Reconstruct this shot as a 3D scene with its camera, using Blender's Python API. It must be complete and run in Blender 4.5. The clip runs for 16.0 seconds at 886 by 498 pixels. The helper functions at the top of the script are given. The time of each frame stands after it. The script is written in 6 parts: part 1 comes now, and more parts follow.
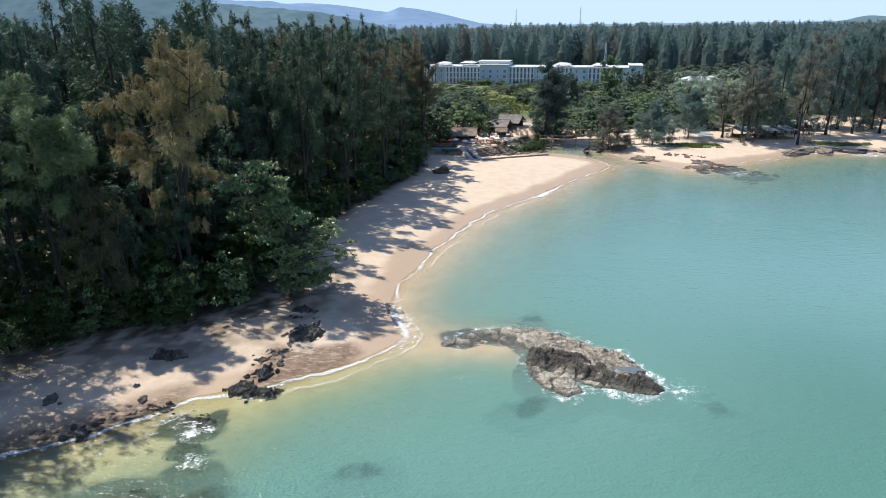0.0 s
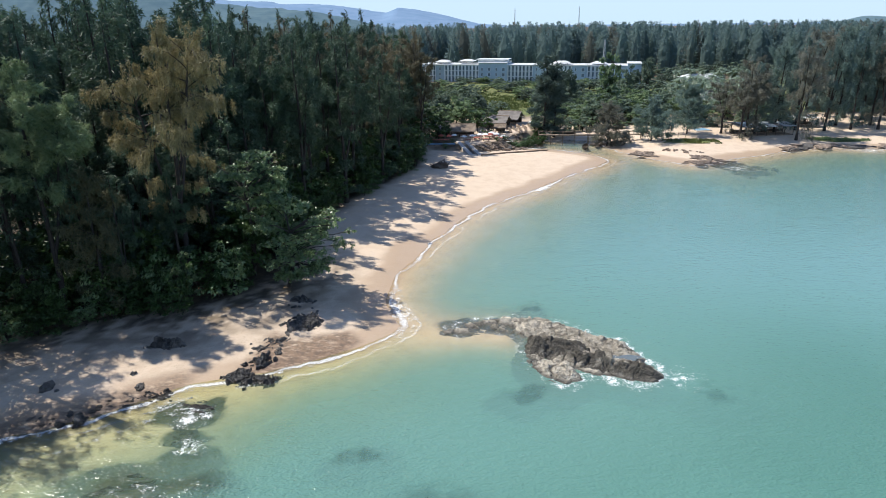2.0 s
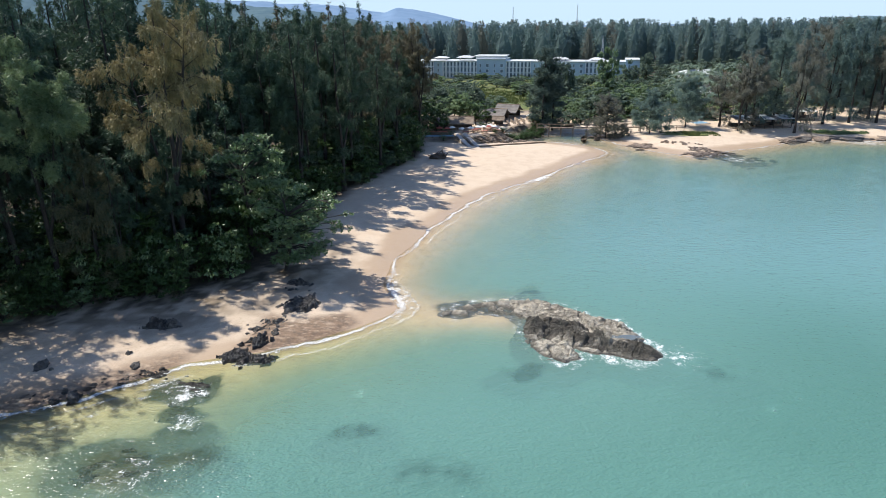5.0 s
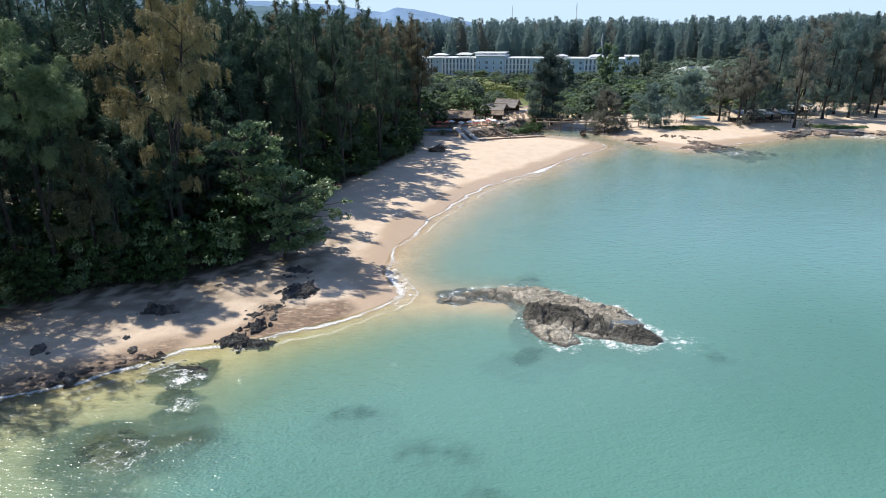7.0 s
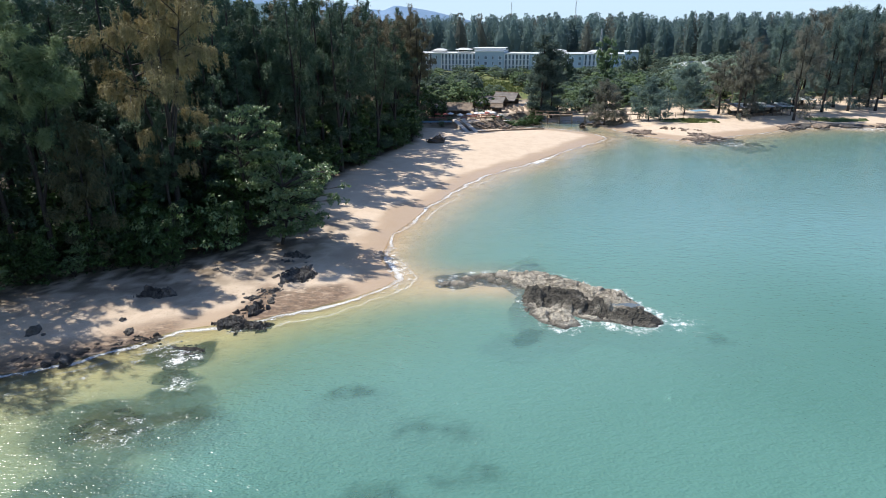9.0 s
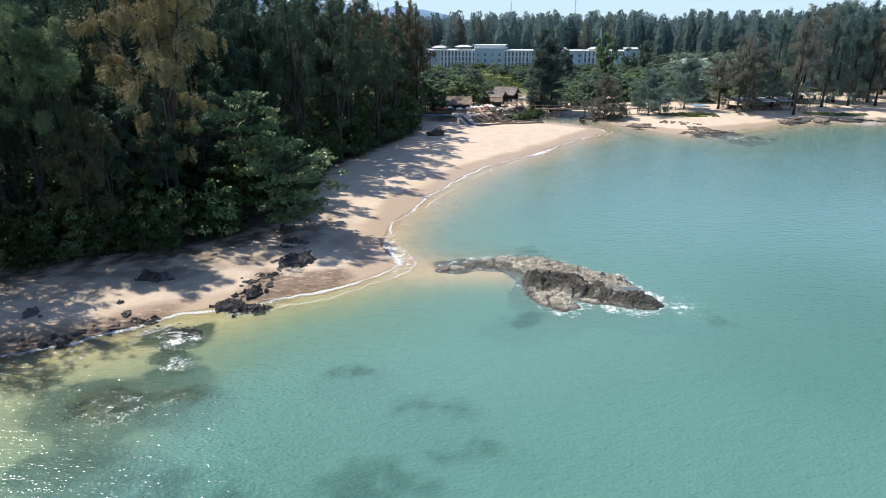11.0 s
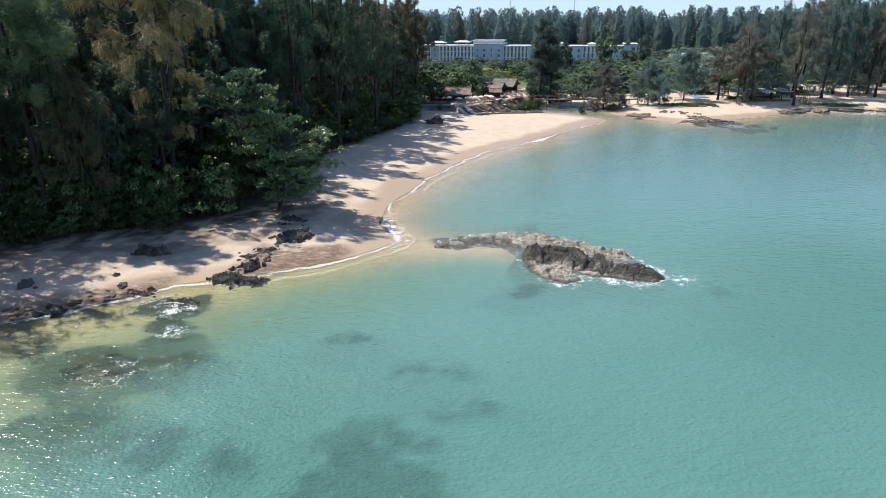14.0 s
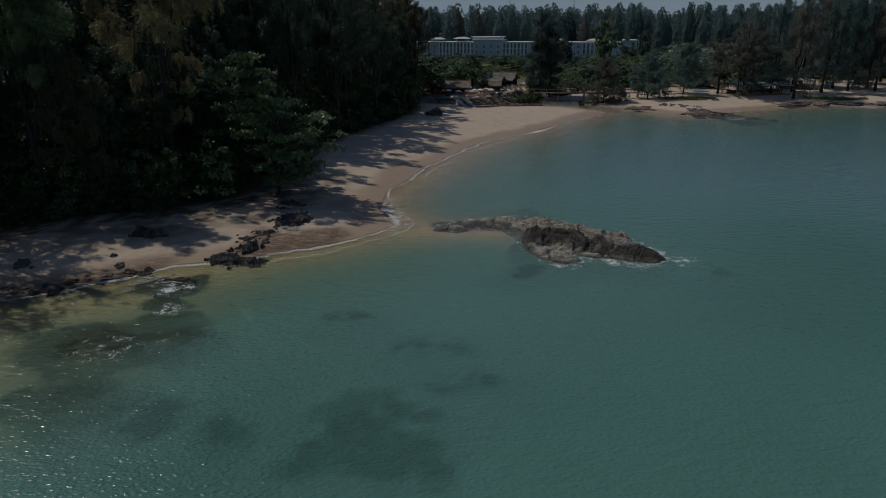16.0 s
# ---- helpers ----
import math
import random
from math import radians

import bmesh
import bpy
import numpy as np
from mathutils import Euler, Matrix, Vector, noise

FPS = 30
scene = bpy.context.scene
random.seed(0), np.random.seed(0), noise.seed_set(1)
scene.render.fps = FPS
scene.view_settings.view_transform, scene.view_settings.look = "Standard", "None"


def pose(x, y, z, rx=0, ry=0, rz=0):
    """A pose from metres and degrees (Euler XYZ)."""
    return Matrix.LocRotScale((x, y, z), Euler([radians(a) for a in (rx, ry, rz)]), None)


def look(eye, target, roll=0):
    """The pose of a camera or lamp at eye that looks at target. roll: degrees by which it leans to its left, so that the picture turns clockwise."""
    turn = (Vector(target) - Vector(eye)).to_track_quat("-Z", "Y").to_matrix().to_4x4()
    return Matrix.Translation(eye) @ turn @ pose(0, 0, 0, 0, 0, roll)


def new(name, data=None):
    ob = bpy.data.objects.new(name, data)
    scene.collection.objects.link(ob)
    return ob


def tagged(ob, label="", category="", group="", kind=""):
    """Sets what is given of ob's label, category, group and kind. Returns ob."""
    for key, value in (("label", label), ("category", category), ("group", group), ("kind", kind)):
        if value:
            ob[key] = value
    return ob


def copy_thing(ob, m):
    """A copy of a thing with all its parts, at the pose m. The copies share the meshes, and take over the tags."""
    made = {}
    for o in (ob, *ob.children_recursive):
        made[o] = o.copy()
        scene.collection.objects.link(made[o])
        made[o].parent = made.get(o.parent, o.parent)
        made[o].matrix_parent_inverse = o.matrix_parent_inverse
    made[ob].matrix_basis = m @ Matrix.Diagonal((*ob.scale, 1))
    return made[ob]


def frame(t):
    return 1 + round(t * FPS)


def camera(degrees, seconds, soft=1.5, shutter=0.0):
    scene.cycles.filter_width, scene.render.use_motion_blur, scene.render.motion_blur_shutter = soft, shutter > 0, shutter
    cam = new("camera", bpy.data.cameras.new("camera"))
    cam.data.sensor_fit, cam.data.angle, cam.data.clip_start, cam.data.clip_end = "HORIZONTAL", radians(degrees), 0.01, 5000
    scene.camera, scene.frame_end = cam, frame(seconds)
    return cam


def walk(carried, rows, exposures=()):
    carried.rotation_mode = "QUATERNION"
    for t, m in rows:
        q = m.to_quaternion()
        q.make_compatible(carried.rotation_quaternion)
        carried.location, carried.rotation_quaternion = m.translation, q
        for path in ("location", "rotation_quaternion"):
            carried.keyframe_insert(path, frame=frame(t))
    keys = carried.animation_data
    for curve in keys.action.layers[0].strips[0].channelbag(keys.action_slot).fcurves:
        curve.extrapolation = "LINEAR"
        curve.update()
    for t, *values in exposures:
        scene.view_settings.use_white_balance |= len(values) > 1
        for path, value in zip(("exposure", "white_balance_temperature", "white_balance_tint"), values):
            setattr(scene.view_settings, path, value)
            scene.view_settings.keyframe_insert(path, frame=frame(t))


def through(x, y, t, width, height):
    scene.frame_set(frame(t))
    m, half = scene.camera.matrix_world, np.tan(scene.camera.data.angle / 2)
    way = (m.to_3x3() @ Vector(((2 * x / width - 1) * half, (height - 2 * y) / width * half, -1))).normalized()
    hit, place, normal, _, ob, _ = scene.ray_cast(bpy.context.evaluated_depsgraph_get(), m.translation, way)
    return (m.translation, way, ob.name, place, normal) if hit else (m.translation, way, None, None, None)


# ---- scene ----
cam = camera(70.0, 16.0, 0.8)
ROWS = [  # seconds, place, yaw, pitch, roll
    (0.0, 0.000, -0.000, 36.000, -0.061, -19.841, -0.591),
    (0.5, 0.019, -0.060, 35.648, -0.089, -19.835, -0.602),
    (1.0, 0.051, -0.149, 35.313, -0.111, -19.809, -0.598),
    (1.5, 0.035, -0.188, 34.968, -0.134, -19.790, -0.585),
    (2.0, 0.022, -0.256, 34.574, -0.167, -19.775, -0.577),
    (2.5, 0.036, -0.320, 34.174, -0.195, -19.756, -0.577),
    (3.0, 0.026, -0.391, 33.805, -0.236, -19.738, -0.573),
    (3.5, 0.056, -0.471, 33.415, -0.249, -19.742, -0.553),
    (4.0, 0.056, -0.518, 33.039, -0.272, -19.743, -0.541),
    (6.5, -0.001, -0.825, 31.108, -0.417, -19.719, -0.455),
    (7.0, 0.009, -0.873, 30.672, -0.424, -19.735, -0.450),
    (7.5, 0.018, -0.911, 30.242, -0.434, -19.760, -0.439),
    (8.0, 0.027, -0.908, 29.778, -0.467, -19.805, -0.423),
    (8.5, 0.006, -0.983, 29.346, -0.504, -19.833, -0.402),
    (9.0, 0.006, -1.037, 28.870, -0.523, -19.844, -0.383),
    (11.5, -0.070, -1.418, 26.601, -0.614, -19.804, -0.283),
    (12.0, -0.101, -1.489, 26.117, -0.634, -19.805, -0.267),
    (12.5, -0.095, -1.568, 25.650, -0.650, -19.791, -0.267),
    (13.0, -0.093, -1.652, 25.146, -0.670, -19.780, -0.283),
    (13.5, -0.077, -1.692, 24.660, -0.682, -19.769, -0.290),
    (14.0, -0.069, -1.770, 24.179, -0.685, -19.750, -0.278),
    (14.5, -0.069, -1.844, 23.700, -0.698, -19.750, -0.274),
    (15.0, -0.085, -1.915, 23.241, -0.715, -19.749, -0.253),
    (15.5, -0.092, -1.989, 22.743, -0.734, -19.747, -0.223),
    (16.0, -0.105, -2.059, 22.258, -0.760, -19.747, -0.193),
]
FADE = [(0.0, 0.0), (15.0, 0.0), (15.5, -0.9), (16.0, -2.2)]
EXPOSURE = 0.43
walk(cam, [(t, pose(x, y, z, 90 + pitch, 0, yaw) @ pose(0, 0, 0, 0, 0, roll)) for t, x, y, z, yaw, pitch, roll in ROWS],
     [(t, EXPOSURE + s) for t, s in FADE])

# ---- light: a high sun ahead of the shore, to the landward side ----
SUN_AZ, SUN_EL = radians(-68), radians(55)
to_sun = Vector((math.sin(SUN_AZ) * math.cos(SUN_EL), math.cos(SUN_AZ) * math.cos(SUN_EL), math.sin(SUN_EL)))
world = bpy.data.worlds.new("world")
scene.world = world
world.use_nodes = True
wn = world.node_tree
sky = wn.nodes.new("ShaderNodeTexSky")
sky.sky_type, sky.sun_disc = "NISHITA", False
sky.sun_elevation, sky.sun_rotation = SUN_EL, SUN_AZ % (2 * math.pi)
sky.air_density, sky.dust_density, sky.ozone_density = 0.75, 0.05, 3.0
tint = wn.nodes.new("ShaderNodeMix")
tint.data_type, tint.blend_type = "RGBA", "MULTIPLY"
tint.inputs[0].default_value, tint.inputs[7].default_value = 1.0, (0.745, 0.89, 1.08, 1)  # hazy tropical sky, paler blue at the horizon
humid = wn.nodes.new("ShaderNodeHueSaturation")
humid.inputs["Saturation"].default_value = 0.8  # humid air
wn.links.new(sky.outputs[0], humid.inputs["Color"])
wn.links.new(humid.outputs[0], tint.inputs[6])
haze = wn.nodes.new("ShaderNodeMix")  # an even, milky brightness low in the sky
haze.data_type, haze.blend_type = "RGBA", "DARKEN"
haze.inputs[0].default_value, haze.inputs[7].default_value = 1.0, (3.45, 4.55, 5.6, 1)
wn.links.new(tint.outputs[2], haze.inputs[6])
wn.links.new(haze.outputs[2], wn.nodes["Background"].inputs[0])
wn.nodes["Background"].inputs[1].default_value = 0.14
sun = new("sun", bpy.data.lights.new("sun", "SUN"))
sun.data.energy, sun.data.angle, sun.data.color = 4.35, radians(0.53), (1.0, 0.95, 0.88)
sun.matrix_world = look(to_sun * 300, (0, 0, 0))

# ---- materials ----
def shader(name):
    m = bpy.data.materials.new(name)
    m.use_nodes = True
    t = m.node_tree
    return m, t, t.nodes["Principled BSDF"], t.nodes["Material Output"]


def nd(t, kind, **inputs):
    n = t.nodes.new(kind)
    for k, v in inputs.items():
        n.inputs[k.replace("_", " ")].default_value = v
    return n


def place_noise(t, scale, detail=4.0, rough=0.55, stretch=None):
    geo = t.nodes.new("ShaderNodeNewGeometry")
    n = nd(t, "ShaderNodeTexNoise", Scale=scale, Detail=detail, Roughness=rough)
    if stretch:
        mul = t.nodes.new("ShaderNodeVectorMath")
        mul.operation = "MULTIPLY"
        mul.inputs[1].default_value = stretch
        t.links.new(geo.outputs["Position"], mul.inputs[0])
        t.links.new(mul.outputs[0], n.inputs["Vector"])
    else:
        t.links.new(geo.outputs["Position"], n.inputs["Vector"])
    return n.outputs["Fac"]


def mixc(t, fac, a, b, how="MIX"):
    m = t.nodes.new("ShaderNodeMix")
    m.data_type, m.blend_type = "RGBA", how
    for sock, v in ((m.inputs[0], fac), (m.inputs[6], a), (m.inputs[7], b)):
        if isinstance(v, bpy.types.NodeSocket):
            t.links.new(v, sock)
        elif isinstance(v, (int, float)):
            sock.default_value = v
        else:
            sock.default_value = (*v, 1)
    return m.outputs[2]


def calc(t, how, a, b=0.0, clamp=False):
    m = t.nodes.new("ShaderNodeMath")
    m.operation, m.use_clamp = how, clamp
    for sock, v in ((m.inputs[0], a), (m.inputs[1], b)):
        if isinstance(v, bpy.types.NodeSocket):
            t.links.new(v, sock)
        else:
            sock.default_value = v
    return m.outputs[0]


def span(t, v, lo, hi, a=0.0, b=1.0):
    m = t.nodes.new("ShaderNodeMapRange")
    m.interpolation_type = "SMOOTHSTEP"
    t.links.new(v, m.inputs[0])
    for i, x in enumerate((lo, hi, a, b)):
        m.inputs[i + 1].default_value = x
    return m.outputs[0]


def attr(t, name):
    a = t.nodes.new("ShaderNodeAttribute")
    a.attribute_name = name
    return a.outputs["Fac"]


def bump(t, bsdf, height, strength, distance):
    b = nd(t, "ShaderNodeBump", Strength=strength, Distance=distance)
    t.links.new(height, b.inputs["Height"])
    t.links.new(b.outputs[0], bsdf.inputs["Normal"])
    return b


def plain(name, color, rough=0.8, scale=2.0, vary=0.25, metal=0.0, bumpy=0.3):
    """A surface with blotches and grain at two scales and a fine relief."""
    m, t, b, _ = shader(name)
    big, fine = place_noise(t, scale * 0.3), place_noise(t, scale * 5, 6)
    lo, hi = [c * (1 - vary) for c in color], [min(1, c * (1 + vary)) for c in color]
    c = mixc(t, span(t, big, 0.3, 0.7), lo, hi)
    c = mixc(t, calc(t, "MULTIPLY", fine, 0.5), c, [x * (1 - vary) for x in color])
    t.links.new(c, b.inputs["Base Color"])
    b.inputs["Roughness"].default_value, b.inputs["Metallic"].default_value = rough, metal
    bump(t, b, fine, bumpy, 0.02)
    return m


def leafy(name, dark, light, rough=0.55, through=0.24, patch=0.25, gloss=0.35):
    """Foliage: each leaf its own shade, whole boughs lighter or darker, some light let through."""
    m, t, b, out = shader(name)
    geo, info = t.nodes.new("ShaderNodeNewGeometry"), t.nodes.new("ShaderNodeObjectInfo")
    big = place_noise(t, patch, 3)
    f = calc(t, "ADD", calc(t, "MULTIPLY", geo.outputs["Random Per Island"], 0.55), calc(t, "MULTIPLY", span(t, big, 0.35, 0.65), 0.45))
    c = mixc(t, f, dark, light)
    c = mixc(t, calc(t, "MULTIPLY", info.outputs["Random"], 0.4), c, [x * 0.7 for x in dark])
    t.links.new(c, b.inputs["Base Color"])
    b.inputs["Roughness"].default_value = rough
    b.inputs["Specular IOR Level"].default_value = gloss if rough < 0.9 else 0.05
    tr = t.nodes.new("ShaderNodeBsdfTranslucent")
    t.links.new(c, tr.inputs[0])
    mx = t.nodes.new("ShaderNodeMixShader")
    mx.inputs[0].default_value = through
    t.links.new(b.outputs[0], mx.inputs[1])
    t.links.new(tr.outputs[0], mx.inputs[2])
    t.links.new(mx.outputs[0], out.inputs[0])
    return m


def ground_material():
    m, t, b, _ = shader("sand_and_soil")
    big, mid, fine = place_noise(t, 0.06), place_noise(t, 0.5, 5), place_noise(t, 6.0, 6)
    sand = mixc(t, span(t, mid, 0.3, 0.7), (0.585, 0.46, 0.335), (0.665, 0.54, 0.405))
    sand = mixc(t, span(t, fine, 0.5, 0.85), sand, (0.42, 0.30, 0.21))
    specks = place_noise(t, 1.7, 8, 0.75)
    sand = mixc(t, calc(t, "MULTIPLY", span(t, specks, 0.58, 0.72), 0.55), sand, (0.30, 0.21, 0.14))
    z = t.nodes.new("ShaderNodeSeparateXYZ")
    geo = t.nodes.new("ShaderNodeNewGeometry")
    t.links.new(geo.outputs["Position"], z.inputs[0])
    edge = calc(t, "ADD", z.outputs[2], calc(t, "MULTIPLY", calc(t, "SUBTRACT", big, 0.5), 0.9))
    wet = calc(t, "MULTIPLY", span(t, edge, 0.26, 0.48, 1.0, 0.0), span(t, z.outputs[2], -0.14, 0.02))
    c = mixc(t, calc(t, "MULTIPLY", wet, 0.75), sand, (0.385, 0.275, 0.18))
    # wrack and needles strewn along the upper beach
    litter = calc(t, "MULTIPLY", span(t, mid, 0.52, 0.68), span(t, edge, 1.2, 2.2))
    c = mixc(t, calc(t, "MULTIPLY", litter, 0.5), c, (0.25, 0.17, 0.11))
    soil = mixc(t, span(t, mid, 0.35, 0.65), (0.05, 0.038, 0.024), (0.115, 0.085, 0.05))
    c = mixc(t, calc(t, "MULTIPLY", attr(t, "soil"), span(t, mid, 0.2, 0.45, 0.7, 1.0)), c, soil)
    grass = mixc(t, span(t, mid, 0.35, 0.65), (0.07, 0.11, 0.025), (0.20, 0.20, 0.07))
    c = mixc(t, span(t, calc(t, "ADD", attr(t, "grass"), calc(t, "MULTIPLY", calc(t, "SUBTRACT", mid, 0.5), 0.6)), 0.4, 0.6), c, grass)
    reef = span(t, calc(t, "ADD", attr(t, "reef"), calc(t, "MULTIPLY", calc(t, "SUBTRACT", mid, 0.5), 0.12)), 0.0, 0.14)
    c = mixc(t, reef, c, mixc(t, span(t, mid, 0.35, 0.65), (0.022, 0.034, 0.026), (0.085, 0.08, 0.05)))
    # brown weed and rubble washed up by the ledge and waterline; dappled shade painted in
    drift = place_noise(t, 1.1, 7, 0.7, (0.7, 1.5, 1))
    weed_shade = calc(t, "MULTIPLY", attr(t, "weed_shade"), span(t, drift, 0.3, 0.52))
    c = mixc(t, calc(t, "MULTIPLY", weed_shade, 0.85), c, mixc(t, span(t, specks, 0.4, 0.62), (0.20, 0.125, 0.075), (0.075, 0.05, 0.035)))
    t.links.new(c, b.inputs["Base Color"])
    t.links.new(span(t, edge, 0.1, 0.5, 0.45, 0.95), b.inputs["Roughness"])
    dents = calc(t, "ADD", calc(t, "MULTIPLY", place_noise(t, 2.2, 5), 1.0), calc(t, "MULTIPLY", fine, 0.35))
    bump(t, b, dents, 0.4, 0.12)
    return m


def water_material():
    m, t, b, out = shader("sea_water")
    t.nodes.remove(b)
    depth, foam = attr(t, "depth"), attr(t, "foam")
    slow, mid = place_noise(t, 0.03, 3), place_noise(t, 0.22, 4)
    body = mixc(t, span(t, depth, 0.0, 1.5), (0.228, 0.315, 0.203), (0.188, 0.36, 0.308))
    body = mixc(t, calc(t, "MULTIPLY", attr(t, "bay"), span(t, depth, 0.2, 1.1, 0.85, 0.0)), body, (0.37, 0.405, 0.345))  # clearer over pale sand
    body = mixc(t, span(t, depth, 0.9, 2.5), body, (0.10, 0.236, 0.188))
    body = mixc(t, calc(t, "MULTIPLY", span(t, slow, 0.35, 0.7), 0.5), body, (0.145, 0.312, 0.26))
    body = mixc(t, calc(t, "MULTIPLY", attr(t, "sky_sheen"), 0.75), body, (0.21, 0.385, 0.395))  # far bay paled and blued for reflected sky and haze
    thick = calc(t, "SUBTRACT", 1.0, calc(t, "POWER", 2.718, calc(t, "MULTIPLY", depth, -0.85)))
    streak = place_noise(t, 0.8, 6, 0.65, (0.75, 1.3, 1))
    shoal = span(t, calc(t, "ADD", attr(t, "shoal"), calc(t, "MULTIPLY", calc(t, "SUBTRACT", streak, 0.5), 1.1)), 0.05, 1.15)
    shoal = calc(t, "MULTIPLY", shoal, span(t, attr(t, "shoal"), 0.0, 0.25))
    thick = calc(t, "MULTIPLY", thick, calc(t, "SUBTRACT", 1.0, calc(t, "MULTIPLY", shoal, 0.36)))
    clear = t.nodes.new("ShaderNodeBsdfTransparent")
    t.links.new(mixc(t, span(t, depth, 0.0, 1.3), mixc(t, attr(t, "bay"), (0.86, 0.925, 0.78), (0.95, 0.95, 0.90)), (0.40, 0.74, 0.72)), clear.inputs[0])
    mud = t.nodes.new("ShaderNodeBsdfDiffuse")
    t.links.new(body, mud.inputs[0])
    under = t.nodes.new("ShaderNodeMixShader")
    t.links.new(thick, under.inputs[0])
    t.links.new(clear.outputs[0], under.inputs[1])
    t.links.new(mud.outputs[0], under.inputs[2])
    # wind ripples over a low swell
    r1 = place_noise(t, 1.15, 3, 0.55, (0.62, 1.45, 1))
    r2 = place_noise(t, 4.0, 1, 0.5, (0.8, 1.2, 1))
    r3 = place_noise(t, 0.22, 2, 0.5, (0.5, 1.4, 1))
    h = calc(t, "ADD", calc(t, "ADD", r1, calc(t, "MULTIPLY", r2, 0.55)), calc(t, "MULTIPLY", r3, 0.5))
    bm_ = nd(t, "ShaderNodeBump", Strength=1.0, Distance=0.14)
    t.links.new(h, bm_.inputs["Height"])
    soft_ = nd(t, "ShaderNodeBump", Strength=1.0, Distance=0.32)
    t.links.new(h, soft_.inputs["Height"])
    where, shelter = t.nodes.new("ShaderNodeNewGeometry"), t.nodes.new("ShaderNodeSeparateXYZ")
    t.links.new(where.outputs["Position"], shelter.inputs[0])
    chop = calc(t, "MULTIPLY", span(t, shelter.outputs[1], 40, 75, 1.0, 0.55), span(t, shelter.outputs[0], -20, 6, 1.0, 0.5))
    t.links.new(chop, soft_.inputs["Strength"])
    t.links.new(span(t, shelter.outputs[0], -20, 6, 1.0, 0.7), bm_.inputs["Strength"])
    t.links.new(soft_.outputs[0], mud.inputs["Normal"])
    gloss = t.nodes.new("ShaderNodeBsdfGlossy")
    gloss.inputs["Roughness"].default_value = 0.16
    t.links.new(bm_.outputs[0], gloss.inputs["Normal"])
    fr = nd(t, "ShaderNodeFresnel", IOR=1.33)
    t.links.new(bm_.outputs[0], fr.inputs["Normal"])
    top = t.nodes.new("ShaderNodeMixShader")
    t.links.new(fr.outputs[0], top.inputs[0])
    t.links.new(under.outputs[0], top.inputs[1])
    t.links.new(gloss.outputs[0], top.inputs[2])
    # steep capillary wavelets that catch the sun
    glint = t.nodes.new("ShaderNodeBsdfGlossy")
    glint.inputs["Roughness"].default_value = 0.015
    steep = nd(t, "ShaderNodeBump", Strength=1.0, Distance=0.5)
    t.links.new(place_noise(t, 2.6, 1, 0.5, (0.8, 1.2, 1)), steep.inputs["Height"])
    t.links.new(steep.outputs[0], glint.inputs["Normal"])
    sea = t.nodes.new("ShaderNodeMixShader")
    sea.inputs[0].default_value = 0.035
    t.links.new(top.outputs[0], sea.inputs[1])
    t.links.new(glint.outputs[0], sea.inputs[2])
    # lace of foam
    geo = t.nodes.new("ShaderNodeNewGeometry")
    cell = t.nodes.new("ShaderNodeTexVoronoi")
    cell.feature = "DISTANCE_TO_EDGE"
    cell.inputs["Scale"].default_value = 3.0
    warp = nd(t, "ShaderNodeTexNoise", Scale=1.1, Detail=3.0)
    t.links.new(geo.outputs["Position"], warp.inputs["Vector"])
    add = t.nodes.new("ShaderNodeVectorMath")
    add.operation = "ADD"
    t.links.new(geo.outputs["Position"], add.inputs[0])
    t.links.new(warp.outputs["Color"], add.inputs[1])
    t.links.new(add.outputs[0], cell.inputs["Vector"])
    lace = span(t, cell.outputs["Distance"], 0.0, 0.16, 1.0, 0.0)
    spume = place_noise(t, 5.0, 6, 0.7)
    f = calc(t, "ADD", foam, calc(t, "MULTIPLY", calc(t, "SUBTRACT", lace, 0.6), 0.28))
    f = calc(t, "ADD", f, calc(t, "MULTIPLY", calc(t, "SUBTRACT", spume, 0.5), 1.5))
    f = calc(t, "ADD", f, calc(t, "MULTIPLY", calc(t, "SUBTRACT", place_noise(t, 0.9, 5, 0.65), 0.5), 2.4))
    f = calc(t, "MULTIPLY", span(t, f, 0.32, 0.95), span(t, foam, 0.02, 0.3))
    # the thin edge of each spent wave, and a fainter one further out
    off = calc(t, "ADD", attr(t, "offshore"), calc(t, "MULTIPLY", calc(t, "SUBTRACT", place_noise(t, 0.22, 4, 0.55), 0.5), 2.4))
    edge1 = span(t, calc(t, "ABSOLUTE", calc(t, "SUBTRACT", off, 0.35)), 0.08, 0.38, 1.0, 0.0)
    edge2 = span(t, calc(t, "ABSOLUTE", calc(t, "SUBTRACT", off, 2.1)), 0.04, 0.32, 0.6, 0.0)
    gaps = span(t, place_noise(t, 0.1, 2), 0.42, 0.56)
    line = calc(t, "ADD", calc(t, "MULTIPLY", edge1, calc(t, "MULTIPLY", span(t, spume, 0.36, 0.6, 0.25, 0.9), span(t, place_noise(t, 0.13, 2), 0.38, 0.55, 0.3, 1.0))), calc(t, "MULTIPLY", calc(t, "MULTIPLY", edge2, gaps), span(t, spume, 0.42, 0.62)))
    f = calc(t, "MAXIMUM", f, line)
    white = t.nodes.new("ShaderNodeBsdfDiffuse")
    white.inputs[0].default_value = (0.86, 0.88, 0.87, 1)
    allm = t.nodes.new("ShaderNodeMixShader")
    t.links.new(calc(t, "MULTIPLY", f, 0.85), allm.inputs[0])
    t.links.new(sea.outputs[0], allm.inputs[1])
    t.links.new(white.outputs[0], allm.inputs[2])
    t.links.new(allm.outputs[0], out.inputs[0])
    return m


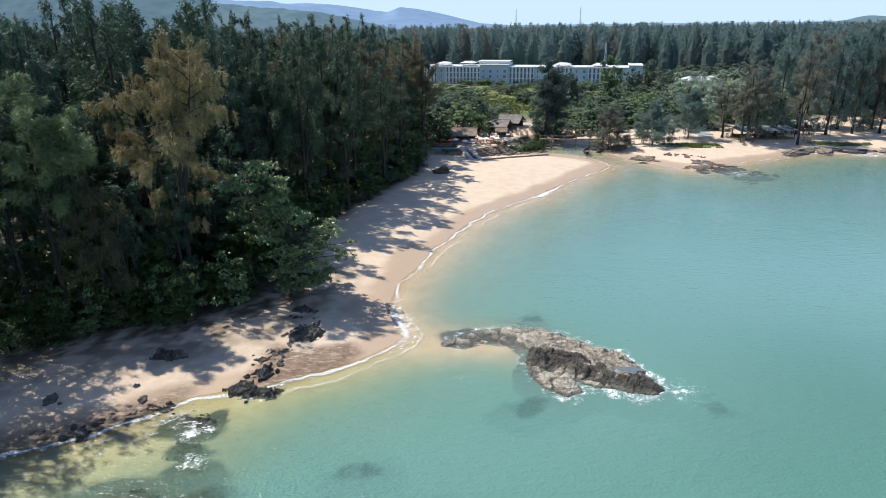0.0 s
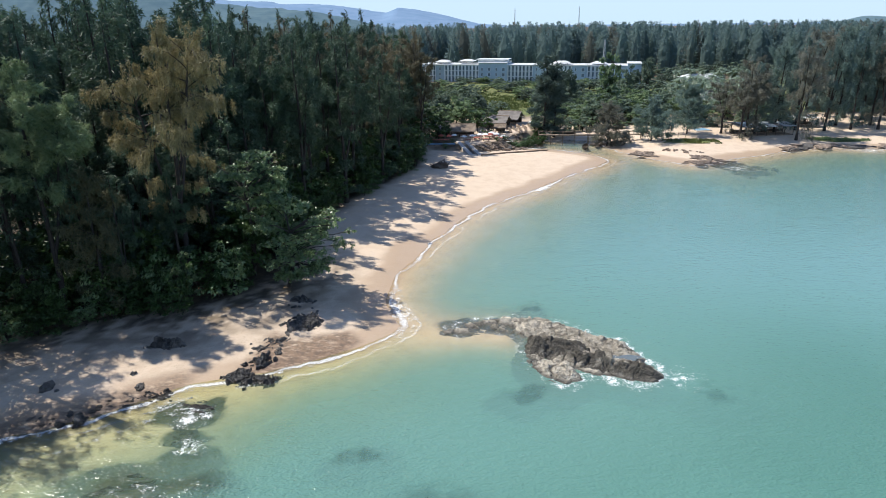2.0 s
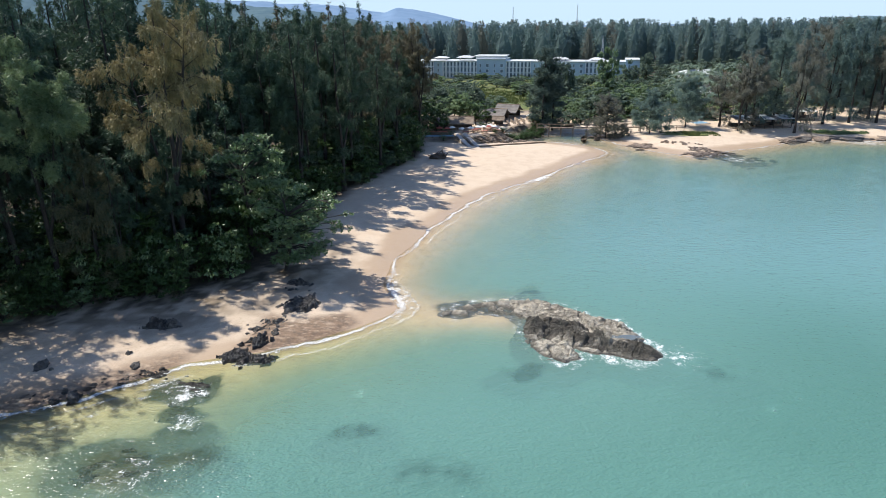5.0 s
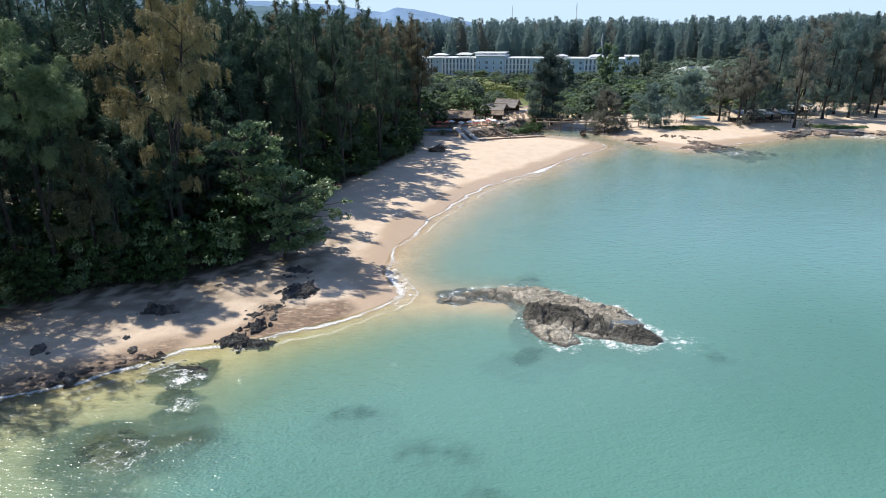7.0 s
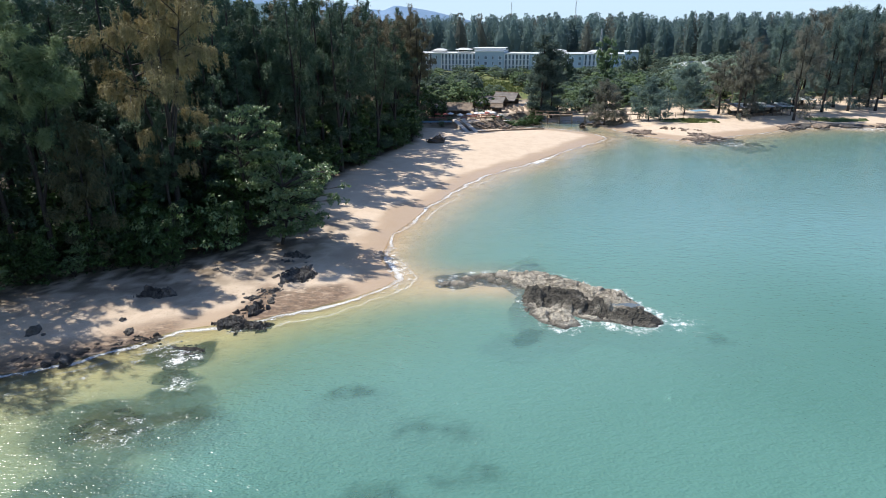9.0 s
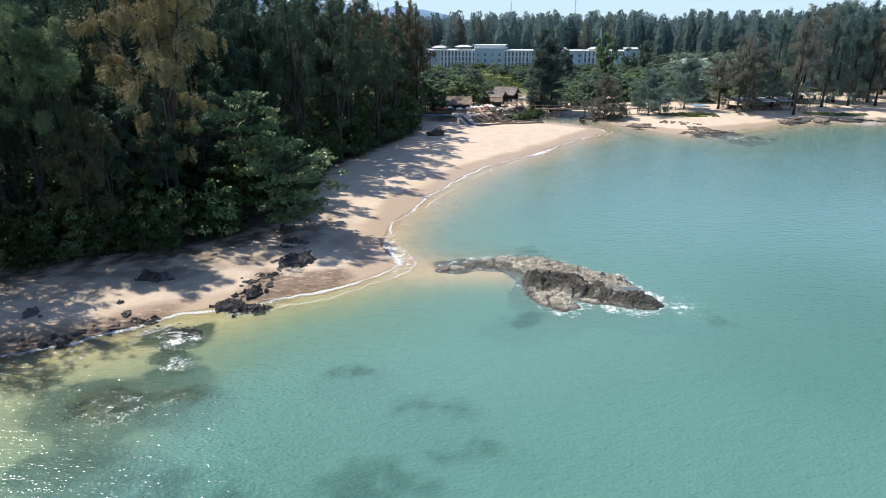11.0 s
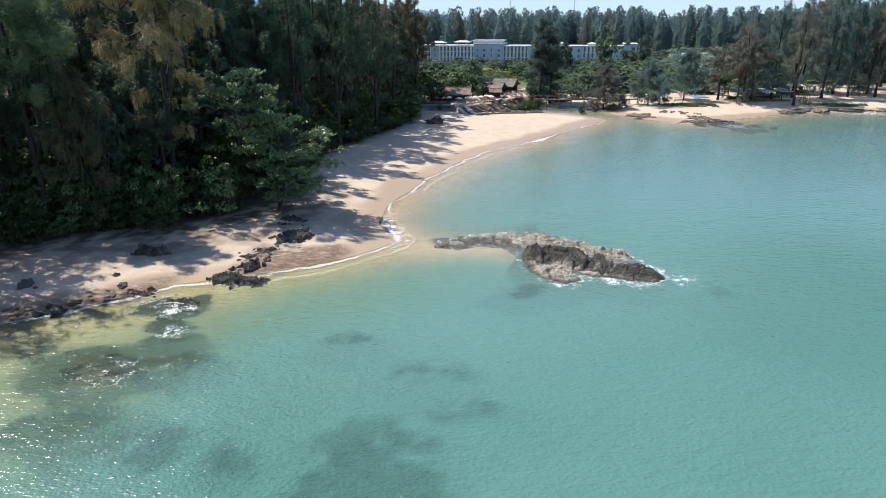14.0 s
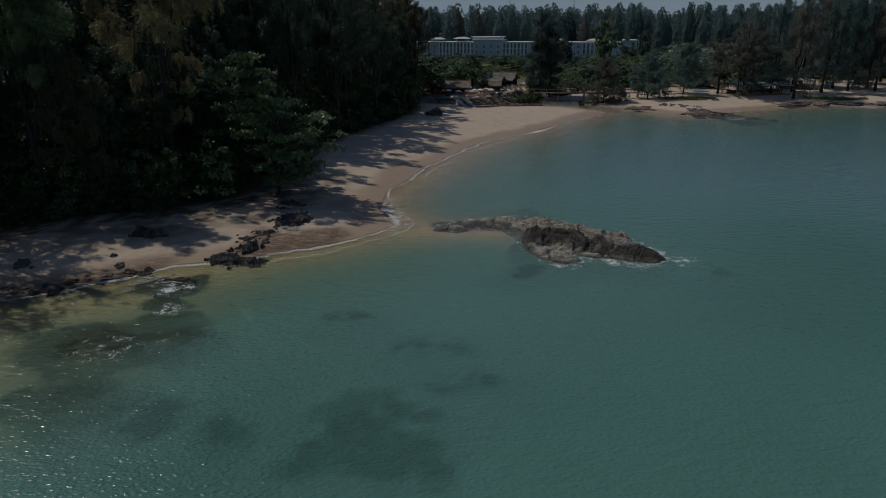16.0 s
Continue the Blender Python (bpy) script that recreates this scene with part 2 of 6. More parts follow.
def rock_material(name, light, dark, low):
    m, t, b, _ = shader(name)
    big, mid, fine = place_noise(t, 0.35, 4), place_noise(t, 1.6, 6, 0.65), place_noise(t, 7.0, 6, 0.7)
    c = mixc(t, span(t, mid, 0.32, 0.68), dark, light)
    c = mixc(t, calc(t, "MULTIPLY", span(t, big, 0.52, 0.66), 0.55), c, [x * 0.45 for x in dark])
    grit = place_noise(t, 3.6, 8, 0.75)
    c = mixc(t, calc(t, "MULTIPLY", span(t, grit, 0.54, 0.66), 0.4), c, [x * 0.3 for x in dark])
    c = mixc(t, calc(t, "MULTIPLY", span(t, fine, 0.55, 0.7), 0.5), c, [min(1, x * 1.25) for x in light])
    c = mixc(t, span(t, attr(t, "tone"), 0.5, 0.95, 0.0, 0.6), c, [x * 0.45 for x in dark])
    c = mixc(t, span(t, attr(t, "tone"), 0.5, 0.05, 0.0, 0.35), c, [min(1, x * 1.15) for x in light])
    c = mixc(t, attr(t, "algae"), c, [x * 0.12 for x in dark])
    z, geo = t.nodes.new("ShaderNodeSeparateXYZ"), t.nodes.new("ShaderNodeNewGeometry")
    t.links.new(geo.outputs["Position"], z.inputs[0])
    wet = span(t, calc(t, "ADD", z.outputs[2], calc(t, "MULTIPLY", mid, -0.25)), low, low + 0.3, 1.0, 0.0)
    c = mixc(t, calc(t, "MULTIPLY", wet, 0.75), c, (0.035, 0.03, 0.024))
    t.links.new(c, b.inputs["Base Color"])
    t.links.new(span(t, wet, 0, 1, 0.85, 0.35), b.inputs["Roughness"])
    bed = place_noise(t, 1.3, 5, 0.65, (0.6, 1.5, 2.2))
    c = mixc(t, calc(t, "MULTIPLY", span(t, bed, 0.52, 0.62), 0.55), c, [x * 0.3 for x in dark])
    t.links.new(c, b.inputs["Base Color"])
    bump(t, b, calc(t, "ADD", calc(t, "MULTIPLY", bed, 1.2), calc(t, "ADD", mid, calc(t, "MULTIPLY", fine, 0.5))), 1.0, 0.55)
    return m


def bark_material(name, a, b2):
    m, t, b, _ = shader(name)
    n = place_noise(t, 2.0, 6, 0.6, (3, 3, 0.5))
    t.links.new(mixc(t, span(t, n, 0.3, 0.7), a, b2), b.inputs["Base Color"])
    b.inputs["Roughness"].default_value = 0.9
    bump(t, b, n, 0.8, 0.05)
    return m


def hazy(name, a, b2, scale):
    """Wooded hills so far off that their own grain is all but gone; haze is put into the colour."""
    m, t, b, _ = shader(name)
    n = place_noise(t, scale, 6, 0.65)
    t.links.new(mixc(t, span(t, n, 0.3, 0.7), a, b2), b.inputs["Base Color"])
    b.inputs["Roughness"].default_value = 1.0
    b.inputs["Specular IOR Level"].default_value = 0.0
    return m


GROUND, WATER = ground_material(), water_material()
ROCK = rock_material("weathered_grey_rock", (0.80, 0.72, 0.575), (0.50, 0.445, 0.35), -0.1)
BLACK_ROCK = rock_material("black_shore_rock", (0.20, 0.185, 0.165), (0.055, 0.051, 0.047), 0.1)
BROWN_ROCK = rock_material("brown_shelf_rock", (0.36, 0.28, 0.215), (0.17, 0.13, 0.10), 0.0)
BARK = bark_material("casuarina_bark", (0.022, 0.018, 0.015), (0.05, 0.041, 0.034))
BARK_PALE = bark_material("pale_bark", (0.20, 0.17, 0.13), (0.34, 0.30, 0.24))
NEEDLE = leafy("casuarina_needles", (0.027, 0.058, 0.036), (0.112, 0.175, 0.095))
NEEDLE_BLUE = leafy("bluish_casuarina_needles", (0.032, 0.070, 0.050), (0.125, 0.20, 0.12))
NEEDLE_PALE = leafy("pale_casuarina_needles", (0.09, 0.14, 0.06), (0.29, 0.36, 0.175))
NEEDLE_GOLD = leafy("golden_casuarina_needles", (0.15, 0.135, 0.06), (0.56, 0.45, 0.21))
NEEDLE_BROWN = leafy("browning_casuarina_needles", (0.085, 0.088, 0.05), (0.29, 0.245, 0.145))
# far belt needles: haze painted in as a paler, bluer, flatter green
NEEDLE_HAZED = leafy("hazed_far_needles", (0.18, 0.255, 0.24), (0.205, 0.285, 0.265), 0.95, 0.65, 0.08)
NEEDLE_DUN = leafy("hazed_dun_needles", (0.20, 0.22, 0.185), (0.235, 0.245, 0.205), 0.95, 0.65, 0.08)
# far shore needles: colours lightened and greyed to carry the haze
NEEDLE_GROVE = leafy("hazed_grey_green_needles", (0.11, 0.175, 0.15), (0.26, 0.345, 0.29), 0.8, 0.5)
NEEDLE_GROVE_DARK = leafy("hazed_dark_needles", (0.085, 0.145, 0.13), (0.20, 0.275, 0.24), 0.8, 0.5)
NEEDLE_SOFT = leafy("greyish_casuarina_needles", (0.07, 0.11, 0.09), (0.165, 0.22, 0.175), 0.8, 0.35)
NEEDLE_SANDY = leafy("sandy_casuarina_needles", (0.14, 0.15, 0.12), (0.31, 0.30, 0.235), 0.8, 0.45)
NEEDLE_TAWNY = leafy("tawny_casuarina_needles", (0.038, 0.062, 0.036), (0.22, 0.19, 0.09), patch=0.5)
LEAF = leafy("sea_almond_leaves", (0.065, 0.125, 0.042), (0.27, 0.375, 0.155), 0.4, 0.32, 0.5, 0.75)
LEAF_DARK = leafy("shrub_leaves", (0.028, 0.062, 0.018), (0.09, 0.155, 0.04), 0.4, 0.25, 0.6)
# garden greens across the bay, also greyed and lightened for haze
LEAF_BRIGHT = leafy("hazed_bright_leaves", (0.12, 0.185, 0.09), (0.24, 0.33, 0.16), 0.6, 0.4, 0.3)
LEAF_MID = leafy("hazed_broad_leaves", (0.10, 0.155, 0.11), (0.21, 0.27, 0.18), 0.6, 0.4, 0.3)
LEAF_DEEP = leafy("hazed_deep_green_leaves", (0.075, 0.115, 0.085), (0.15, 0.20, 0.14), 0.6, 0.38, 0.4)
FROND = leafy("palm_fronds", (0.07, 0.12, 0.07), (0.28, 0.34, 0.23), 0.35, 0.15, 0.6)
GRASS = leafy("grass_blades", (0.07, 0.11, 0.03), (0.22, 0.24, 0.08), 0.6, 0.25, 0.4)
# hotel wall and glass colours are lightened for haze
WHITE_WALL = plain("white_painted_render", (0.88, 0.89, 0.88), 0.8, 0.6, 0.08)
BLUE_WALL = plain("blue_grey_painted_render", (0.50, 0.60, 0.66), 0.8, 0.5, 0.1)
ROOF_PALE = plain("pale_roof_sheet", (0.62, 0.64, 0.63), 0.6, 0.8, 0.12)
GLASS_DARK = plain("dark_window_glass", (0.20, 0.25, 0.28), 0.12, 0.5, 0.3, bumpy=0.0)
THATCH = plain("weathered_thatch", (0.24, 0.185, 0.135), 0.95, 2.5, 0.3, bumpy=0.9)
THATCH_GREY = plain("grey_thatch", (0.21, 0.19, 0.17), 0.95, 2.5, 0.3, bumpy=0.9)
WOOD = plain("weathered_wood", (0.27, 0.20, 0.14), 0.85, 2.0, 0.35)
WOOD_DARK = plain("dark_wet_wood", (0.10, 0.075, 0.055), 0.8, 2.0, 0.35)
CONCRETE = plain("pale_concrete", (0.56, 0.50, 0.43), 0.9, 1.0, 0.15)
CANVAS = plain("white_canvas", (0.80, 0.79, 0.76), 0.8, 2.0, 0.05)
CANVAS_RED = plain("faded_red_canvas", (0.42, 0.12, 0.09), 0.85, 2.0, 0.2)
RED_CLOTH = plain("red_cloth", (0.40, 0.13, 0.09), 0.9, 3.0, 0.25)
STEEL = plain("galvanised_steel", (0.45, 0.46, 0.47), 0.45, 2.0, 0.1, metal=0.7)
# hill greens are shifted to blue to carry the distance haze
HILL = hazy("hazed_far_hills", (0.16, 0.25, 0.36), (0.20, 0.29, 0.41), 0.01)
HILL_NEAR = hazy("hazed_near_hills", (0.085, 0.14, 0.17), (0.12, 0.18, 0.20), 0.03)
POOL = plain("blue_pool_liner", (0.25, 0.45, 0.60), 0.3, 1.0, 0.1)


# ---- building blocks ----
def mesh_np(name, verts, tris, mat, smooth=False, attrs=()):
    """A mesh from arrays of points and triangles (or quads)."""
    verts, tris = np.asarray(verts, np.float32), np.asarray(tris, np.int32)
    me = bpy.data.meshes.new(name)
    n = tris.shape[1]
    me.vertices.add(len(verts))
    me.vertices.foreach_set("co", verts.ravel())
    me.loops.add(tris.size)
    me.loops.foreach_set("vertex_index", tris.ravel())
    me.polygons.add(len(tris))
    me.polygons.foreach_set("loop_start", np.arange(0, tris.size, n, dtype=np.int32))
    for key, values in attrs:
        me.attributes.new(key, "FLOAT", "POINT").data.foreach_set("value", np.asarray(values, np.float32).ravel())
    me.update(calc_edges=True)
    me.validate()
    me.polygons.foreach_set("use_smooth", np.full(len(me.polygons), smooth))
    me.materials.append(mat)
    return me


def piece(name, me, parent=None, label="", at=None):
    ob = new(name, me)
    if parent is not None:
        ob.parent = parent
    if at is not None:
        ob.matrix_basis = at
    if label:
        ob["label"] = label
    return ob


def part(name, bm, material, parent, label="", smooth=False):
    """One mesh object from a bmesh, under a thing or a part."""
    me = bpy.data.meshes.new(name)
    bm.to_mesh(me)
    bm.free()
    me.materials.append(material)
    me.polygons.foreach_set("use_smooth", np.full(len(me.polygons), smooth))
    return piece(name, me, parent, label)


def thing(name, m, label, category, group="", kind=""):
    ob = new(name)
    ob.matrix_basis = m
    return tagged(ob, label, category, group, kind)


def box(bm, x0, x1, y0, y1, z0, z1, bevel=0.0):
    made = bmesh.ops.create_cube(bm, size=1)["verts"]
    bmesh.ops.transform(bm, matrix=Matrix.LocRotScale(((x0 + x1) / 2, (y0 + y1) / 2, (z0 + z1) / 2), None, (x1 - x0, y1 - y0, z1 - z0)), verts=made)
    if bevel:
        edges = list({e for v in made for e in v.link_edges})
        bmesh.ops.bevel(bm, geom=edges, offset=bevel, segments=1, affect="EDGES")
    return made


def tube_np(points, radii, sides=7):
    """Rings of a bent, tapering tube: points and quads."""
    p, r = np.asarray(points, float), np.asarray(radii, float)
    d = np.gradient(p, axis=0)
    d /= np.linalg.norm(d, axis=1)[:, None] + 1e-9
    a = np.cross(d, np.where(np.abs(d[:, 2:3]) > 0.9, [[1.0, 0, 0]], [[0, 0, 1.0]]))
    a /= np.linalg.norm(a, axis=1)[:, None] + 1e-9
    b = np.cross(d, a)
    w = np.linspace(0, 2 * math.pi, sides, endpoint=False)
    v = p[:, None] + r[:, None, None] * (np.cos(w)[None, :, None] * a[:, None] + np.sin(w)[None, :, None] * b[:, None])
    k, j = np.meshgrid(np.arange(len(p) - 1), np.arange(sides), indexing="ij")
    j2 = (j + 1) % sides
    q = np.stack([k * sides + j, k * sides + j2, (k + 1) * sides + j2, (k + 1) * sides + j], -1).reshape(-1, 4)
    return v.reshape(-1, 3), q


def merge(pieces):
    vs, fs, n = [], [], 0
    for v, f in pieces:
        vs.append(v)
        fs.append(f + n)
        n += len(v)
    return np.concatenate(vs), np.concatenate(fs)


def beam(bm, a, b, w, h=None):
    """A squared timber from a to b."""
    a, b = Vector(a), Vector(b)
    made = bmesh.ops.create_cube(bm, size=1)["verts"]
    turn = (b - a).to_track_quat("Z", "Y").to_matrix().to_4x4()
    bmesh.ops.transform(bm, matrix=Matrix.Translation((a + b) / 2) @ turn @ Matrix.Diagonal((w, h or w, (b - a).length, 1)), verts=made)


def pole(bm, a, b, r0, r1, sides=7):
    a, b = Vector(a), Vector(b)
    made = bmesh.ops.create_cone(bm, cap_ends=True, segments=sides, radius1=r0, radius2=r1, depth=(b - a).length)["verts"]
    bmesh.ops.transform(bm, matrix=Matrix.Translation((a + b) / 2) @ (b - a).to_track_quat("Z", "Y").to_matrix().to_4x4(), verts=made)


# smooth noise on arrays
def value_noise(x, y, seed=0):
    xi, yi = np.floor(x).astype(np.int64), np.floor(y).astype(np.int64)
    fx, fy = x - xi, y - yi
    fx, fy = fx * fx * (3 - 2 * fx), fy * fy * (3 - 2 * fy)

    def h(a, b):
        n = (a * 374761393 + b * 668265263 + seed * 974711) & 0x7FFFFFFF
        n = ((n ^ (n >> 13)) * 1274126177) & 0x7FFFFFFF
        return ((n ^ (n >> 16)) & 0xFFFF) / 65535.0

    return (h(xi, yi) * (1 - fx) + h(xi + 1, yi) * fx) * (1 - fy) + (h(xi, yi + 1) * (1 - fx) + h(xi + 1, yi + 1) * fx) * fy


def fbm(x, y, seed=0, octaves=4, gain=0.5):
    out, amp, tot = 0.0, 1.0, 0.0
    for k in range(octaves):
        out = out + amp * value_noise(x * 2 ** k + 17.3 * k, y * 2 ** k - 9.1 * k, seed + k)
        tot, amp = tot + amp, amp * gain
    return out / tot


def smooth(v, lo, hi):
    u = np.clip((v - lo) / (hi - lo), 0, 1)
    return u * u * (3 - 2 * u)


def outline_distance(px, py, poly, closed=True):
    """Distance to an outline; inside it is positive where it is closed."""
    poly = np.asarray(poly, float)
    a = poly
    b = np.roll(poly, -1, 0)
    if not closed:
        a, b = a[:-1], b[:-1]
    best = np.full(px.shape, 1e18)
    inside = np.zeros(px.shape, bool)
    for (x0, y0), (x1, y1) in zip(a, b):
        dx, dy = x1 - x0, y1 - y0
        u = np.clip(((px - x0) * dx + (py - y0) * dy) / (dx * dx + dy * dy + 1e-12), 0, 1)
        best = np.minimum(best, (px - x0 - u * dx) ** 2 + (py - y0 - u * dy) ** 2)
        if closed:
            crossing = (y0 > py) != (y1 > py)
            xs = x0 + (py - y0) * dx / (dy if dy else 1e-12)
            inside ^= crossing & (px < xs)
    d = np.sqrt(best)
    return np.where(inside, d, -d) if closed else d


# ---- the lie of the land ----
COAST = [(-4900, -900), (-400, -300), (-220, -110), (-120, -5), (-75, 26), (-52, 40), (-39, 47.2), (-35, 49.2), (-31.5, 51), (-28.5, 53.2),
         (-25.5, 55.6), (-22, 56.8), (-19, 57.8), (-15, 59.8), (-10, 62.6), (-5.6, 66.6), (-4.8, 68.4), (-6, 71), (-7, 75), (-7, 80), (-6, 85.5),
         (-2, 97.8), (4.2, 112.5), (11, 123), (20, 132.5), (29.3, 145), (39.5, 155.6), (43.6, 162), (43, 166.5), (39.5, 172), (36, 175.5),
         (30, 178.5), (22, 181), (20, 186), (30, 190), (40, 194), (47, 190), (48, 182), (50, 174), (55, 164.8), (63, 156), (70, 158),
         (76, 163.5), (84, 166.5), (95, 172.5), (106, 176), (114, 175), (124, 174.3), (140, 172), (170, 170), (230, 160), (320, 130),
         (500, 60), (900, -100), (1500, -300), (4900, -900), (4900, 4900), (-4900, 4900)]
WOOD_EDGE = [(-75, 52), (-60, 58), (-50, 64), (-45, 66), (-39, 70), (-31, 71), (-25, 75), (-22, 80), (-20, 88), (-20, 110), (-12, 132),
             (-4, 151), (-2.5, 165), (-4, 185), (-10, 215), (-30, 300), (-60, 420), (-300, 420), (-300, 60)]
REEFS = [(-25.6, 39.8, 3.4, 1.6), (-20.2, 40.4, 2.6, 1.5), (-22.8, 47.4, 1.4, 0.9), (-24, 51.4, 1.9, 1.0), (-21.5, 44, 2.0, 0.7), (-7.0, 45.0, 2.6, 0.95), (-0.6, 38.9, 3.6, 0.85), (-4.0, 31.0, 3.4, 1.15), (-3.4, 27.6, 5.4, 1.4),
         (-22.5, 33.0, 3.6, 0.8), (-17.5, 30.5, 4.0, 0.9), (-13.0, 28.5, 3.0, 0.7), (2.5, 34, 3.0, 0.7), (27.5, 53.5, 3.2, 0.9), (11.2, 74.3, 2.0, 0.9), (2.5, 69.5, 2.2, 0.8), (9, 53.5, 3.0, 0.8), (76, 151, 3.0, 0.9)]


def land(px, py):
    """Height of the ground, and how much of it is woodland soil, grass or reef."""
    px, py = np.asarray(px, float), np.asarray(py, float)
    wob = 1.2 * (fbm(px * 0.25, py * 0.25, 3, 3) - 0.5)
    d = outline_distance(px, py, COAST) + wob * smooth(py, 20, 60)
    h = np.where(d > 0, 0.085 * np.minimum(d, 14) + 0.035 * np.clip(d - 14, 0, 30), 0.0)
    h = np.where(d <= 0, np.maximum(0.10 * d, -0.9 + 0.035 * (d + 9)), h)
    h = np.where(d < 0, h * (1 - 0.55 * smooth(px, -11, -25) * smooth(d, -40, -16)), h)
    h = h - 0.028 * np.clip(52 - py, 0, 40) * smooth(-d, 9, 18) * smooth(px, -24, -11)
    h = np.maximum(h, -6.0)
    h = h + 0.10 * (fbm(px * 0.7, py * 0.7, 8, 3) - 0.5) * smooth(d, 2, 8) + 0.5 * (fbm(px * 0.08, py * 0.08, 5, 3) - 0.5) * smooth(d, 8, 30)
    # terrace of the beach restaurant, with a steep bank to the beach
    terrace = outline_distance(px, py, [(-14, 172), (3, 173), (10, 171.5), (19, 179), (24, 190), (31, 195), (31, 216), (-14, 216)])
    h = h + (2.7 - h) * smooth(terrace, -2.6, 1.2) * smooth(d, 0.5, 4)
    wood = outline_distance(px, py, WOOD_EDGE)
    soil = smooth(wood + 3 * (fbm(px * 0.3, py * 0.3, 9, 3) - 0.5), -1.0, 2.5)
    # needle litter by the wood; its brown also stands in for warm tree shade
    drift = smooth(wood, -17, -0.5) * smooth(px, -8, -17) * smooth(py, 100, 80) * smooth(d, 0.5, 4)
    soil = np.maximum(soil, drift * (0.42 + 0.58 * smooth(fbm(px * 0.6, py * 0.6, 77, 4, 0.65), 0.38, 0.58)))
    soil = np.maximum(soil, smooth(py, 215, 240) * smooth(d, 5, 30))
    bank = smooth(terrace, -3.2, -1.5) * smooth(terrace, 3.0, 0.5) * smooth(px, -6, 0)
    soil = np.maximum(soil, bank * (0.55 + 0.6 * fbm(px * 0.6, py * 0.6, 19, 3)))
    soil = np.maximum(soil, smooth(terrace, -0.5, 2) * smooth(px, 9, 3) * 0.9)
    soil = np.maximum(soil, smooth(np.hypot(px - 26, py - 187), 7, 3) * 0.9)
    soil = np.clip(soil, 0, 1)
    grass = 0.85 * smooth(py, 216, 245) * smooth(py, 390, 350) * smooth(d, 10, 40) * (outline_distance(px, py, WOOD_EDGE) < 0)
    grass = np.maximum(grass, np.exp(-(((px - 24) / 16) ** 2 + ((py - 275) / 32) ** 2)) * 1.3)
    grass = np.maximum(grass, np.exp(-(((px - 72) / 9) ** 2 + ((py - 181.5) / 3.2) ** 2)))
    grass = np.maximum(grass, np.exp(-(((px - 117) / 9) ** 2 + ((py - 184.5) / 2.6) ** 2)))
    # sand bar between the point and the islet
    u = np.clip((px + 5) / 13, 0, 1)
    bar = np.exp(-((py - 67 + 1.0 * u) / 4.6) ** 2) * smooth(px, -8, -3) * smooth(px, 12, 7)
    h = np.where(d < 0, np.maximum(h, h + (-0.15 - h) * bar), h)
    reef, shallow = np.zeros_like(px), np.zeros_like(px)
    wx, wy = px + 4.4 * (fbm(px * 0.28, py * 0.28, 71, 4, 0.6) - 0.5), py + 3.6 * (fbm(px * 0.28, py * 0.28, 72, 4, 0.6) - 0.5)
    for x, y, r, k in REEFS:
        q = np.exp(-(((wx - x) / r) ** 2 + ((wy - y) / (r * 0.7)) ** 2) * 1.1)
        reef = np.maximum(reef, q * k)
        shallow = np.maximum(shallow, q * (k > 1.45))
    reef = np.clip(reef * (-0.25 + 2.4 * fbm(px * 0.55, py * 0.55, 14, 4, 0.6)), 0, 1.3)
    lump = np.clip(reef * (0.45 + 0.9 * fbm(px * 0.8, py * 0.8, 4, 3)), 0, 1.4)
    h = np.where(d < 1, h + (np.minimum(-0.7 + 0.58 * shallow, h * 0.5) - h) * smooth(lump, 0, 1.1) * smooth(-d, -1, 2) * smooth(shallow, 0.02, 0.4), h)
    return h, soil, grass, np.clip(reef, 0, 1), d


def weed_and_shade(x, y, d):
    # outline takes in both the weed and the tree shadow lying on it
    beside = outline_distance(x, y, [(-19.5, 66), (-17, 64.5), (-11, 66.8), (-9.5, 64.5), (-11.5, 61.5), (-17.5, 58), (-22, 57), (-20.5, 61.5)])
    shore = np.exp(-((d - 1.0) / 2.2) ** 2) * smooth(x, -24.5, -27.5) * smooth(x, -60, -45)
    return np.maximum(smooth(beside, -1.0, 0.8), shore)


def ground_z(x, y):
    return float(land(np.array([x]), np.array([y]))[0][0])


def steps_between(*spans):
    """Grid lines: (from, to, step) with the step growing where a pair is given."""
    out = []
    for a, b, s0, s1 in spans:
        v = a
        while v < b:
            out.append(v)
            v += s0 + (s1 - s0) * (v - a) / (b - a)
    return out


def sheet(name, xs, ys, mat, build, smoothed=True):
    gx, gy = np.meshgrid(xs, ys)
    z, attrs = build(gx.ravel(), gy.ravel())
    v = np.stack([gx.ravel(), gy.ravel(), z], -1)
    nx, ny = len(xs), len(ys)
    i, j = np.meshgrid(np.arange(ny - 1), np.arange(nx - 1), indexing="ij")
    q = np.stack([i * nx + j, i * nx + j + 1, (i + 1) * nx + j + 1, (i + 1) * nx + j], -1).reshape(-1, 4)
    return piece(name, mesh_np(name, v, q, mat, smoothed, attrs))


side = steps_between((62, 140, 1.2, 3.0), (140, 400, 3, 20), (400, 4900, 30, 700)) + [4900]
XS = [-v for v in reversed(side)] + steps_between((-62, 62, 0.62, 0.62)) + side
YS = [-900, -500, -250, -120, -60, -30] + steps_between((-10, 40, 1.5, 0.6), (40, 130, 0.62, 0.8), (130, 220, 0.8, 1.4), (220, 420, 1.5, 8), (420, 4900, 12, 500)) + [4900]


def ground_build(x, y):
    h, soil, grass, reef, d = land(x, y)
    return h, (("soil", soil), ("grass", grass), ("reef", reef), ("weed_shade", weed_and_shade(x, y, d)))


